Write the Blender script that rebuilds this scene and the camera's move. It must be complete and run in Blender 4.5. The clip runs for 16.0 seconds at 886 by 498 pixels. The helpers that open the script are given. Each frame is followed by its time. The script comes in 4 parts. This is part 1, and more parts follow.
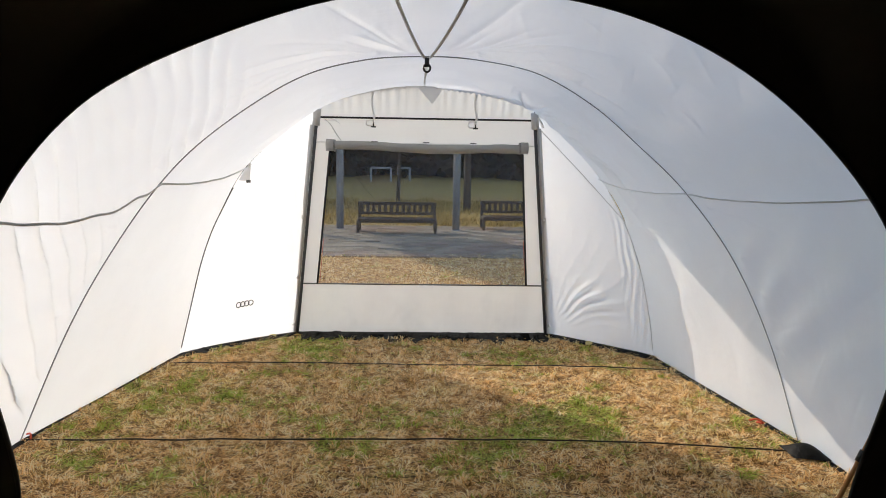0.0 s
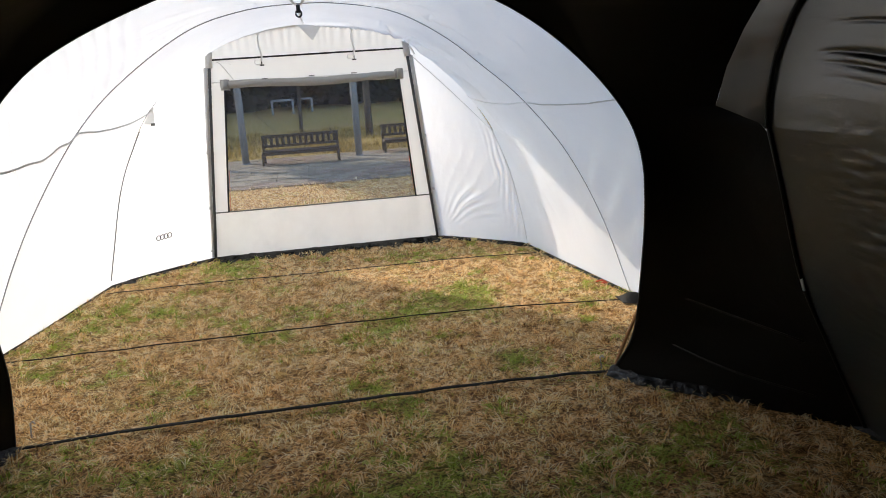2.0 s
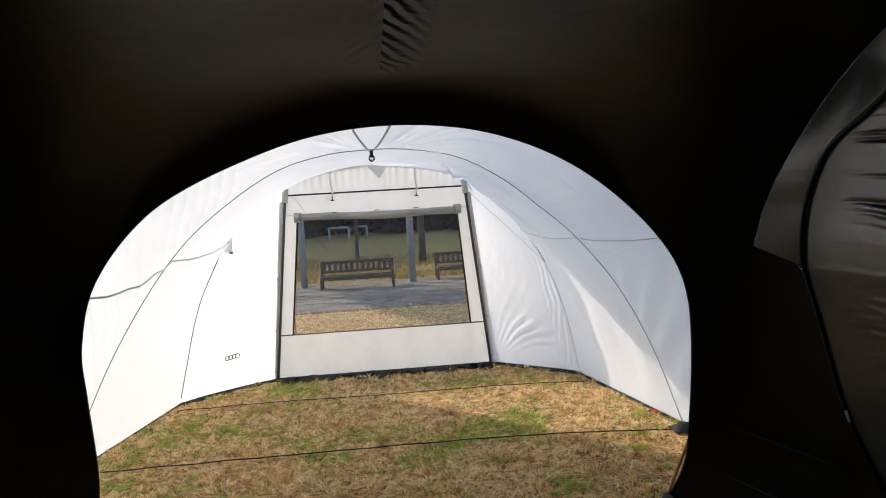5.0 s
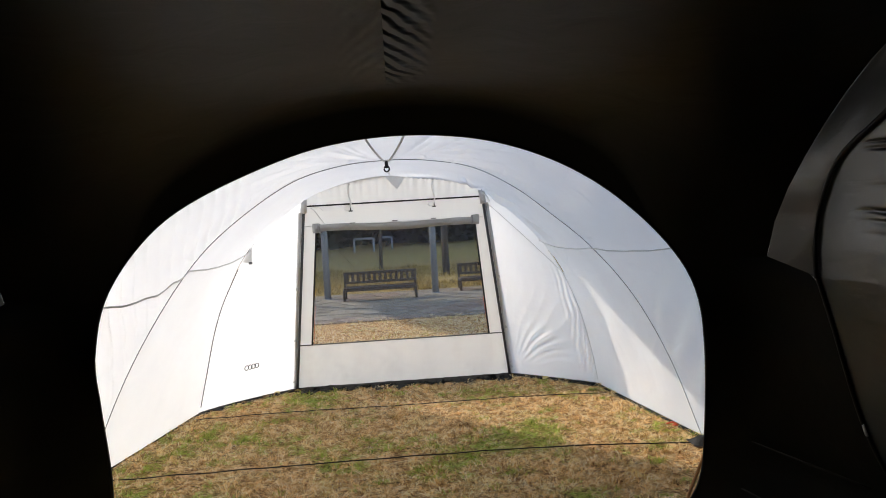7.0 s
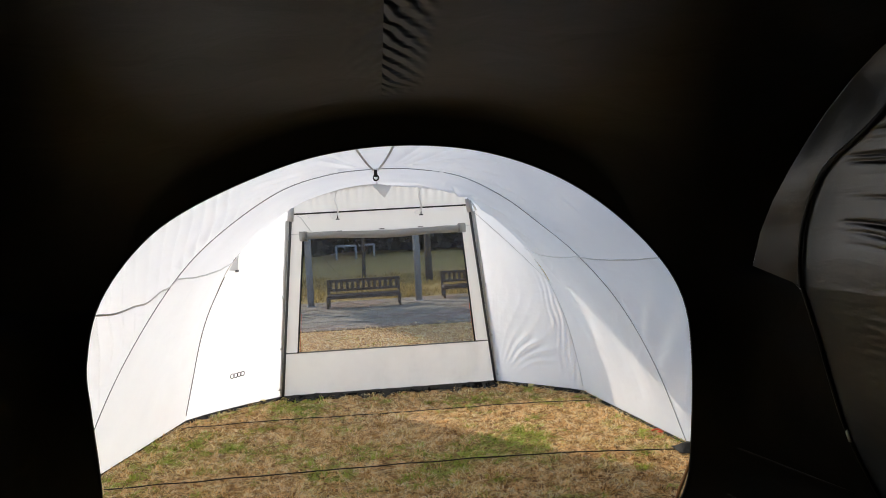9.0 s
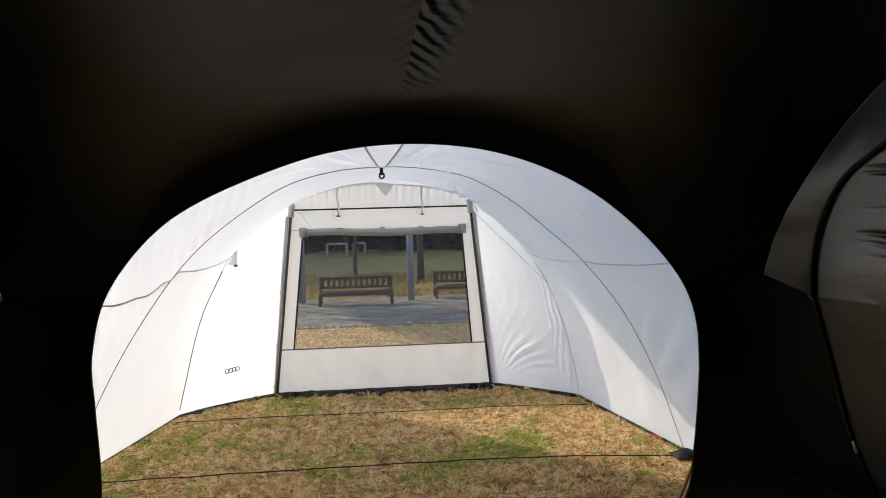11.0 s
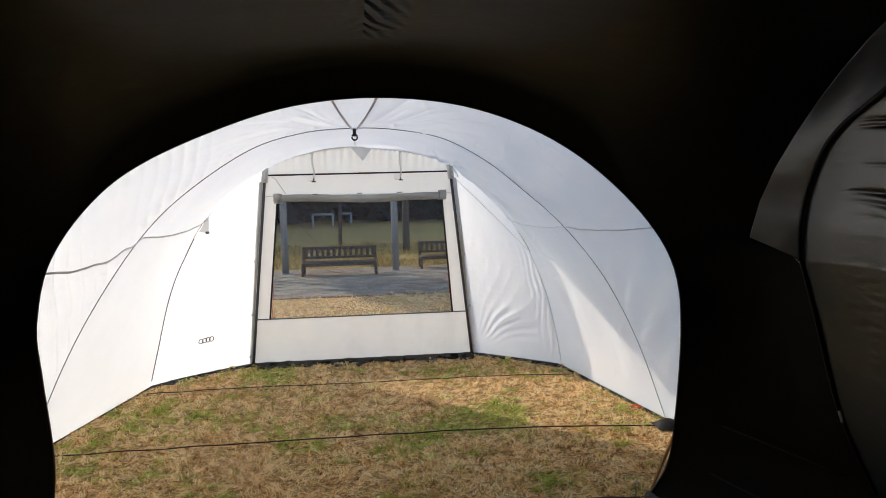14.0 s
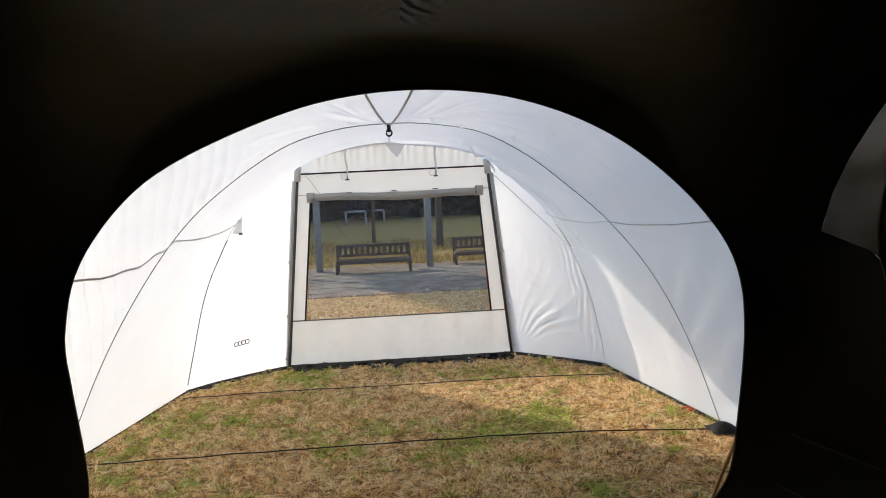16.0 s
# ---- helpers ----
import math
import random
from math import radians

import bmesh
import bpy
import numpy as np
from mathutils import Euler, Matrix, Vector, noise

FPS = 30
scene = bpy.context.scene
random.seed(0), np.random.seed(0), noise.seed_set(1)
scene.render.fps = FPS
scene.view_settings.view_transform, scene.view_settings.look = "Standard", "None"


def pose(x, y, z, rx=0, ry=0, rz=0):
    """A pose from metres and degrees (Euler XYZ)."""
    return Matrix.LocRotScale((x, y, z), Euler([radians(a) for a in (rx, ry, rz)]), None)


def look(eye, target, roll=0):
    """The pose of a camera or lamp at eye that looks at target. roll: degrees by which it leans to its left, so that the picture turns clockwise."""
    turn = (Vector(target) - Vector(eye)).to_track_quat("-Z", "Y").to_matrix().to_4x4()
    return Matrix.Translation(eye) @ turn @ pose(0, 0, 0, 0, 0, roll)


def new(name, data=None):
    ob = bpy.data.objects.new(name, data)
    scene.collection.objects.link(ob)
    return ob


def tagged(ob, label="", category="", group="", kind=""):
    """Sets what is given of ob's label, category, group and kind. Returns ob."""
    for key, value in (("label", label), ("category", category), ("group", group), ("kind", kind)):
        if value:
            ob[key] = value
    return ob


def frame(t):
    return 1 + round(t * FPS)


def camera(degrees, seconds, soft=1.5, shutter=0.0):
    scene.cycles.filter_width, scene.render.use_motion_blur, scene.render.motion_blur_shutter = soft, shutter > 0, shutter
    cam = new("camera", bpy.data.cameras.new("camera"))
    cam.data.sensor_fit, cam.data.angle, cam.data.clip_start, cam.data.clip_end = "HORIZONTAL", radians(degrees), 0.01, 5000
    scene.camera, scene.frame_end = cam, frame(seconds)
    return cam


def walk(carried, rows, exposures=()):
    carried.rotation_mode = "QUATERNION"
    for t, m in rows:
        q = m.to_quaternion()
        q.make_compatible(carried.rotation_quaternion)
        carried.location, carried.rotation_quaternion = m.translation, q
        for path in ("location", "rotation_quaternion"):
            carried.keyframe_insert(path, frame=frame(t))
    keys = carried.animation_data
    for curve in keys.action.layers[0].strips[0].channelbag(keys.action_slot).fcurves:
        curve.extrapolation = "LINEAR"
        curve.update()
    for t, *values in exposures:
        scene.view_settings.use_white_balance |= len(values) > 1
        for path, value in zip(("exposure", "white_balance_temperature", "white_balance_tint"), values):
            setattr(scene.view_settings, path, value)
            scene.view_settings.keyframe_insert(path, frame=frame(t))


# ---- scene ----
cam = camera(61.9, 16.0, 0.9)
PATH = [
    (0, (-0.093, -2.221, 1.496), (-0.008, -0.242, 1.224), 1.0),
    (0.5, (0.029, -2.377, 1.514), (0.136, -0.397, 1.249), -2.8),
    (1, (0.079, -2.592, 1.536), (0.27, -0.619, 1.268), -6.5),
    (1.5, (0.024, -2.858, 1.504), (0.307, -0.911, 1.144), -5.3),
    (2, (0.021, -3.029, 1.527), (0.317, -1.109, 1.05), -3.7),
    (2.5, (0.106, -3.169, 1.523), (0.398, -1.245, 1.061), -1.3),
    (3, (0.099, -3.252, 1.555), (0.363, -1.303, 1.196), -2.1),
    (3.5, (-0.007, -3.286, 1.577), (0.24, -1.321, 1.298), -3.5),
    (4, (-0.069, -3.301, 1.566), (0.178, -1.331, 1.323), -4.2),
    (4.5, (-0.092, -3.3, 1.586), (0.155, -1.321, 1.433), -3.8),
    (5, (-0.068, -3.302, 1.587), (0.125, -1.316, 1.453), -3.2),
    (7.5, (0.005, -3.312, 1.576), (0.129, -1.319, 1.48), -3.3),
    (8, (0.005, -3.323, 1.575), (0.155, -1.331, 1.479), -3.3),
    (8.5, (-0.004, -3.334, 1.585), (0.171, -1.344, 1.494), -3.2),
    (9, (-0.045, -3.336, 1.589), (0.131, -1.345, 1.506), -3.1),
    (11.5, (-0.142, -3.31, 1.588), (0.069, -1.322, 1.505), -1.0),
    (12, (-0.135, -3.327, 1.562), (0.077, -1.341, 1.465), -0.7),
    (12.5, (-0.135, -3.324, 1.561), (0.084, -1.339, 1.452), -0.7),
    (13, (-0.141, -3.322, 1.565), (0.082, -1.338, 1.441), -0.5),
    (13.5, (-0.126, -3.288, 1.559), (0.105, -1.306, 1.424), -0.5),
    (14, (-0.045, -3.152, 1.54), (0.189, -1.172, 1.38), -1.4),
    (14.5, (0.093, -3.022, 1.556), (0.32, -1.041, 1.395), -1.6),
    (15, (0.126, -2.978, 1.562), (0.35, -0.997, 1.402), -1.6),
    (15.5, (0.026, -2.945, 1.561), (0.232, -0.963, 1.396), -2.3),
    (16, (-0.066, -2.969, 1.55), (0.08, -0.982, 1.379), -2.6),
]
walk(cam, [(t, look(eye, aim, roll)) for t, eye, aim, roll in PATH],
     [(t, 1.98 + e, 6500 if t < 2 else 6340, 10) for t, e in ((0, -0.05), (1, -0.05), (2, 0.28), (3, 0.33), (3.5, 0.26), (5, 0.15), (9, 0.02), (13, 0.02), (16, 0.1))])

# ---- world, sun, exposure ----
SUN_TO = Vector((-0.795, 0.775, 0.51)).normalized()
world = bpy.data.worlds.new("sky")
scene.world = world
world.use_nodes = True
wn = world.node_tree.nodes
wl = world.node_tree.links
sky = wn.new("ShaderNodeTexSky")
sky.sky_type = "NISHITA"
sky.sun_disc = False
sky.sun_elevation = math.asin(SUN_TO.z)
sky.sun_rotation = math.atan2(SUN_TO.x, SUN_TO.y)
wl.new(sky.outputs["Color"], wn["Background"].inputs["Color"])
wn["Background"].inputs["Strength"].default_value = 0.15
sun_data = bpy.data.lights.new("sun", "SUN")
sun_data.energy = 1.85
sun_data.angle = radians(0.55)
sun_data.color = (1.0, 0.92, 0.79)
sun = new("sun", sun_data)
sun.matrix_world = look(SUN_TO * 60, (0, 0, 0))


# ---- materials ----
def blank(name):
    m = bpy.data.materials.new(name)
    m.use_nodes = True
    n = m.node_tree.nodes
    n.clear()
    out = n.new("ShaderNodeOutputMaterial")
    return m, n, m.node_tree.links, out


def coords(n, l, scale=(1, 1, 1)):
    tc = n.new("ShaderNodeTexCoord")
    mp = n.new("ShaderNodeMapping")
    mp.inputs["Scale"].default_value = scale
    l.new(tc.outputs["Object"], mp.inputs["Vector"])
    return mp.outputs["Vector"]


def noise_tex(n, l, vec, scale, detail=4.0, rough=0.55, distort=0.0):
    t = n.new("ShaderNodeTexNoise")
    t.inputs["Scale"].default_value = scale
    t.inputs["Detail"].default_value = detail
    t.inputs["Roughness"].default_value = rough
    t.inputs["Distortion"].default_value = distort
    l.new(vec, t.inputs["Vector"])
    return t.outputs["Fac"]


def ramp(n, l, fac, stops):
    r = n.new("ShaderNodeValToRGB")
    while len(r.color_ramp.elements) < len(stops):
        r.color_ramp.elements.new(0.5)
    for e, (p, c) in zip(r.color_ramp.elements, stops):
        e.position = p
        e.color = (*c, 1)
    l.new(fac, r.inputs["Fac"])
    return r.outputs["Color"]


def bump(n, l, height, strength, distance, normal=None):
    b = n.new("ShaderNodeBump")
    b.inputs["Strength"].default_value = strength
    b.inputs["Distance"].default_value = distance
    l.new(height, b.inputs["Height"])
    if normal is not None:
        l.new(normal, b.inputs["Normal"])
    return b.outputs["Normal"]


def grained(name, dark, light, rough=0.6, scale=20.0, metal=0.0, relief=0.002, stretch=(1, 1, 1), island=False, spec=0.5):
    """A plain surface with grain and blotches at two scales."""
    m, n, l, out = blank(name)
    p = n.new("ShaderNodeBsdfPrincipled")
    v = coords(n, l, stretch)
    fine = noise_tex(n, l, v, scale * 6, 5)
    broad = noise_tex(n, l, v, scale, 3)
    mix = n.new("ShaderNodeMath")
    mix.operation = "MULTIPLY_ADD"
    mix.inputs[1].default_value = 0.5
    l.new(fine, mix.inputs[0])
    half = n.new("ShaderNodeMath")
    half.operation = "MULTIPLY"
    half.inputs[1].default_value = 0.5
    l.new(broad, half.inputs[0])
    l.new(half.outputs[0], mix.inputs[2])
    fac = mix.outputs[0]
    if island:
        oi = n.new("ShaderNodeObjectInfo")
        add = n.new("ShaderNodeMath")
        add.operation = "MULTIPLY_ADD"
        add.inputs[1].default_value = 0.34
        l.new(oi.outputs["Random"], add.inputs[0])
        sub = n.new("ShaderNodeMath")
        sub.operation = "SUBTRACT"
        sub.inputs[1].default_value = 0.17
        l.new(fac, sub.inputs[0])
        l.new(sub.outputs[0], add.inputs[2])
        fac = add.outputs[0]
    l.new(ramp(n, l, fac, [(0.3, dark), (0.7, light)]), p.inputs["Base Color"])
    p.inputs["Roughness"].default_value = rough
    p.inputs["Metallic"].default_value = metal
    p.inputs["Specular IOR Level"].default_value = spec
    l.new(bump(n, l, fine, 0.5, relief), p.inputs["Normal"])
    l.new(p.outputs[0], out.inputs["Surface"])
    return m


def white_cloth(name, tint=(0.88, 0.88, 0.875), through_it=(0.80, 0.795, 0.79), share=0.27, crease=(3.0, 3.0, 3.0), depth=0.016):
    """Thin white tent cloth: part of the light comes through it."""
    m, n, l, out = blank(name)
    v = coords(n, l)
    vs = coords(n, l, crease)
    folds = noise_tex(n, l, vs, 1.0, 3, 0.5, 0.3)
    pulls = []
    for turn, sc in (((0.3, 0.2, 0.75), (8.0, 0.9, 2.2)), ((-0.2, 0.5, -0.6), (7.0, 0.8, 1.8))):
        tcs = n.new("ShaderNodeTexCoord")
        mps = n.new("ShaderNodeMapping")
        mps.inputs["Rotation"].default_value = turn
        mps.inputs["Scale"].default_value = sc
        l.new(tcs.outputs["Object"], mps.inputs["Vector"])
        pulls.append(noise_tex(n, l, mps.outputs["Vector"], 1.3, 2, 0.5, 0.15))
    fine = noise_tex(n, l, v, 26, 4, 0.6, 0.4)
    weave = noise_tex(n, l, v, 420, 2)
    nb = bump(n, l, folds, 0.6, depth)
    for pull in pulls:
        nb = bump(n, l, pull, 0.3, depth * 0.6, nb)
    # thin sharp creases, long along the pull of the cloth
    for turn, sc in (((0.5, 0.3, 0.4), (2.2, 0.8, 1.0)), ((-0.4, 0.2, -0.9), (0.8, 2.4, 1.2))):
        tcs = n.new("ShaderNodeTexCoord")
        mps = n.new("ShaderNodeMapping")
        mps.inputs["Rotation"].default_value = turn
        mps.inputs["Scale"].default_value = sc
        l.new(tcs.outputs["Object"], mps.inputs["Vector"])
        kink = n.new("ShaderNodeTexNoise")
        kink.noise_type = "RIDGED_MULTIFRACTAL"
        kink.inputs["Scale"].default_value = 1.7
        kink.inputs["Detail"].default_value = 1.0
        kink.inputs["Distortion"].default_value = 0.3
        l.new(mps.outputs["Vector"], kink.inputs["Vector"])
        nb = bump(n, l, kink.outputs["Fac"], 0.35, depth * 0.28, nb)
    nb = bump(n, l, fine, 0.25, 0.004, nb)
    nb = bump(n, l, weave, 0.12, 0.0006, nb)
    stain = ramp(n, l, noise_tex(n, l, v, 2.2, 5), [(0.25, tuple(c * 0.93 for c in tint)), (0.7, tint)])
    d = n.new("ShaderNodeBsdfDiffuse")
    l.new(stain, d.inputs["Color"])
    t = n.new("ShaderNodeBsdfTranslucent")
    t.inputs["Color"].default_value = (*through_it, 1)
    g = n.new("ShaderNodeBsdfGlossy")
    g.inputs["Roughness"].default_value = 0.38
    g.inputs["Color"].default_value = (0.9, 0.9, 0.9, 1)
    a = n.new("ShaderNodeMixShader")
    a.inputs[0].default_value = share
    l.new(d.outputs[0], a.inputs[1])
    l.new(t.outputs[0], a.inputs[2])
    b = n.new("ShaderNodeMixShader")
    b.inputs[0].default_value = 0.11
    l.new(a.outputs[0], b.inputs[1])
    l.new(g.outputs[0], b.inputs[2])
    for s in (d, t, g):
        l.new(nb, s.inputs["Normal"])
    l.new(b.outputs[0], out.inputs["Surface"])
    return m


def black_cloth(name, base=0.005, rough=0.36, depth=0.012, crease=(1.2, 1.2, 7.0), scale=1.0, shine=0.45, gathers=False, ior=1.5, hue=(1.0, 0.95, 0.8)):
    """Black-coated tent cloth with a dull sheen and fine puckers."""
    m, n, l, out = blank(name)
    p = n.new("ShaderNodeBsdfPrincipled")
    v = coords(n, l)
    vs = coords(n, l, crease)
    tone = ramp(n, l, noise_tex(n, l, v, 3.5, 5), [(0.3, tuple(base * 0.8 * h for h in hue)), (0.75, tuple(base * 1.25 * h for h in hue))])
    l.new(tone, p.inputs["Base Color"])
    p.inputs["Roughness"].default_value = rough
    p.inputs["Specular IOR Level"].default_value = shine
    p.inputs["IOR"].default_value = ior
    nb = bump(n, l, noise_tex(n, l, vs, 2.4 * scale, 4, 0.5, 0.8), 0.6, depth)
    nb = bump(n, l, noise_tex(n, l, v, 500, 2), 0.25, 0.0006, nb)
    if gathers:
        # slanting gathers beside the ridge line
        def calc(op, a, b):
            q = n.new("ShaderNodeMath")
            q.operation = op
            for k, val in enumerate((a, b)):
                if val is None:
                    continue
                if isinstance(val, (int, float)):
                    q.inputs[k].default_value = val
                else:
                    l.new(val, q.inputs[k])
            return q.outputs[0]

        sep = n.new("ShaderNodeSeparateXYZ")
        l.new(v, sep.inputs[0])
        x = calc("SUBTRACT", sep.outputs[0], 0.0)
        ax = calc("ABSOLUTE", x, None)
        y = sep.outputs[1]
        wob = calc("MULTIPLY", noise_tex(n, l, v, 6, 2), 8.0)
        phase = calc("ADD", calc("MULTIPLY", calc("SUBTRACT", y, calc("MULTIPLY", ax, 2.6)), 54.0), wob)
        wave = calc("SINE", phase, None)
        right = calc("ADD", calc("MULTIPLY", calc("GREATER_THAN", x, 0.0), 0.9), 0.1)
        reach = calc("MAXIMUM", calc("SUBTRACT", 1.0, calc("MULTIPLY", ax, 7.0)), 0.0)
        along = calc("MINIMUM", calc("MAXIMUM", calc("MULTIPLY", calc("SUBTRACT", -0.66, y), 5.0), 0.0), 1.0)
        high = calc("MULTIPLY", calc("MULTIPLY", wave, right), calc("MULTIPLY", reach, along))
        nb = bump(n, l, high, 1.0, 0.014, nb)
    l.new(nb, p.inputs["Normal"])
    l.new(p.outputs[0], out.inputs["Surface"])
    return m


M_SHELL = white_cloth("white_tent_cloth")
M_SIDE = white_cloth("white_side_cloth", share=0.38, crease=(2.5, 2.5, 4.0), depth=0.024)
M_FRONT = white_cloth("cream_front_cloth", (0.84, 0.84, 0.825), (0.74, 0.74, 0.72), 0.21, (2.0, 2.0, 2.0), 0.013)
M_BLACK = black_cloth("black_coated_cloth")
# same black coating throughout; ceiling copy is darkened for the shade there
M_BLACK_CEIL_SHADED = black_cloth("black_cloth_ceiling_shaded", 0.0032, 0.5, 0.006, (2.0, 2.0, 2.0), 1.0, 0.22, gathers=True)
# side walls: base colour raised and cooled to stand for doorway light
M_BLACK_LIT = black_cloth("black_cloth_lit", 0.022, 0.33, 0.004, (0.8, 1.0, 5.0), 1.0, 0.7, ior=1.62, hue=(0.7, 0.95, 1.05))
M_SKIRT_SHINY = black_cloth("crumpled_floor_cloth", 0.002, 0.28, 0.03, (9, 9, 14), 1.0, 0.4)
# panels beside the doorway: their shade is put into a darker base
M_BLACK_SHADED = black_cloth("black_cloth_shaded", 0.0012, 0.5, 0.010, (2.0, 2.0, 2.0), 1.0, 0.22)
M_SKIRT = black_cloth("black_mud_skirt", 0.003, 0.6, 0.02, (5, 5, 5), 1.0, 0.18)
M_TAPE = grained("grey_seam_tape", (0.58, 0.58, 0.58), (0.68, 0.68, 0.67), 0.6, 60, 0, 0.0004)
M_SLEEVE = grained("grey_pole_sleeve", (0.26, 0.26, 0.26), (0.36, 0.36, 0.355), 0.6, 60, 0, 0.0004)
M_SEAM = grained("dark_seam_cord", (0.10, 0.10, 0.10), (0.17, 0.17, 0.17), 0.6, 80, 0, 0.0004)
M_BLACKTRIM = grained("black_zip_tape", (0.012, 0.012, 0.013), (0.03, 0.03, 0.032), 0.55, 90, 0, 0.0004, spec=0.25)
M_POLE = grained("dark_pole_sleeve", (0.035, 0.036, 0.04), (0.07, 0.07, 0.075), 0.5, 50, 0, 0.0005)
M_GREYCLOTH = white_cloth("grey_rolled_cloth", (0.42, 0.42, 0.40), (0.36, 0.36, 0.35), 0.2, (3, 16, 16), 0.03)
M_LOOP = white_cloth("white_loop_tape", (0.86, 0.86, 0.85), (0.9, 0.9, 0.9), 0.55)
M_STRAP = grained("black_webbing", (0.010, 0.010, 0.010), (0.028, 0.027, 0.025), 0.8, 120, 0, 0.001, spec=0.1)
M_CORD = grained("thin_dark_cord", (0.02, 0.018, 0.015), (0.06, 0.052, 0.042), 0.8, 120, 0, 0.001, spec=0.15)
M_PEG = grained("steel_peg", (0.35, 0.35, 0.36), (0.55, 0.55, 0.56), 0.35, 60, 0.9, 0.0006)
M_ORANGE = grained("orange_fibreglass", (0.36, 0.15, 0.04), (0.52, 0.25, 0.08), 0.4, 30, 0, 0.0006)
M_RED = grained("orange_red_cord", (0.55, 0.06, 0.02), (0.75, 0.12, 0.04), 0.6, 60, 0, 0.0006)
M_PLASTIC = grained("black_plastic", (0.012, 0.012, 0.012), (0.02, 0.02, 0.02), 0.35, 40, 0, 0.0003)
M_LOGO = grained("grey_print", (0.05, 0.05, 0.055), (0.10, 0.10, 0.10), 0.6, 60, 0, 0.0002)
M_BENCH = grained("weathered_bench_timber", (0.020, 0.012, 0.008), (0.060, 0.036, 0.022), 0.65, 6, 0, 0.002, (1, 8, 8))
M_POST = grained("grey_painted_steel", (0.13, 0.135, 0.145), (0.21, 0.215, 0.225), 0.6, 5, 0.0, 0.001)
M_BARK = grained("bark", (0.022, 0.016, 0.012), (0.075, 0.056, 0.042), 0.9, 9, 0, 0.012, (1, 1, 0.25))
M_PAVER = grained("concrete_paver", (0.17, 0.145, 0.11), (0.33, 0.28, 0.21), 0.9, 7, 0, 0.003, island=True, spec=0.15)
M_PAVER_RED = grained("reddish_paver", (0.18, 0.135, 0.10), (0.32, 0.245, 0.19), 0.9, 7, 0, 0.003, island=True, spec=0.15)
M_DRYLEAF = grained("dry_leaf", (0.45, 0.36, 0.12), (0.70, 0.60, 0.28), 0.7, 40, 0, 0.0006)
M_JOINT = grained("sandy_joint", (0.10, 0.085, 0.06), (0.22, 0.18, 0.13), 0.95, 20, 0, 0.004)
M_WHITEPAINT = grained("white_painted_steel", (0.18, 0.19, 0.20), (0.28, 0.29, 0.30), 0.5, 9, 0, 0.001)


def foliage(name, dark, light):
    m, n, l, out = blank(name)
    geo = n.new("ShaderNodeNewGeometry")
    c = ramp(n, l, geo.outputs["Random Per Island"], [(0.0, dark), (1.0, light)])
    d = n.new("ShaderNodeBsdfDiffuse")
    t = n.new("ShaderNodeBsdfTranslucent")
    l.new(c, d.inputs["Color"])
    l.new(c, t.inputs["Color"])
    mx = n.new("ShaderNodeMixShader")
    mx.inputs[0].default_value = 0.3
    l.new(d.outputs[0], mx.inputs[1])
    l.new(t.outputs[0], mx.inputs[2])
    l.new(mx.outputs[0], out.inputs["Surface"])
    return m


M_LEAF = foliage("winter_leaves", (0.03, 0.035, 0.012), (0.10, 0.09, 0.035))
M_ROUGH = foliage("rough_yellow_grass", (0.06, 0.055, 0.018), (0.62, 0.45, 0.16))
M_HEDGE = foliage("dark_evergreen_leaves", (0.010, 0.014, 0.010), (0.035, 0.04, 0.028))


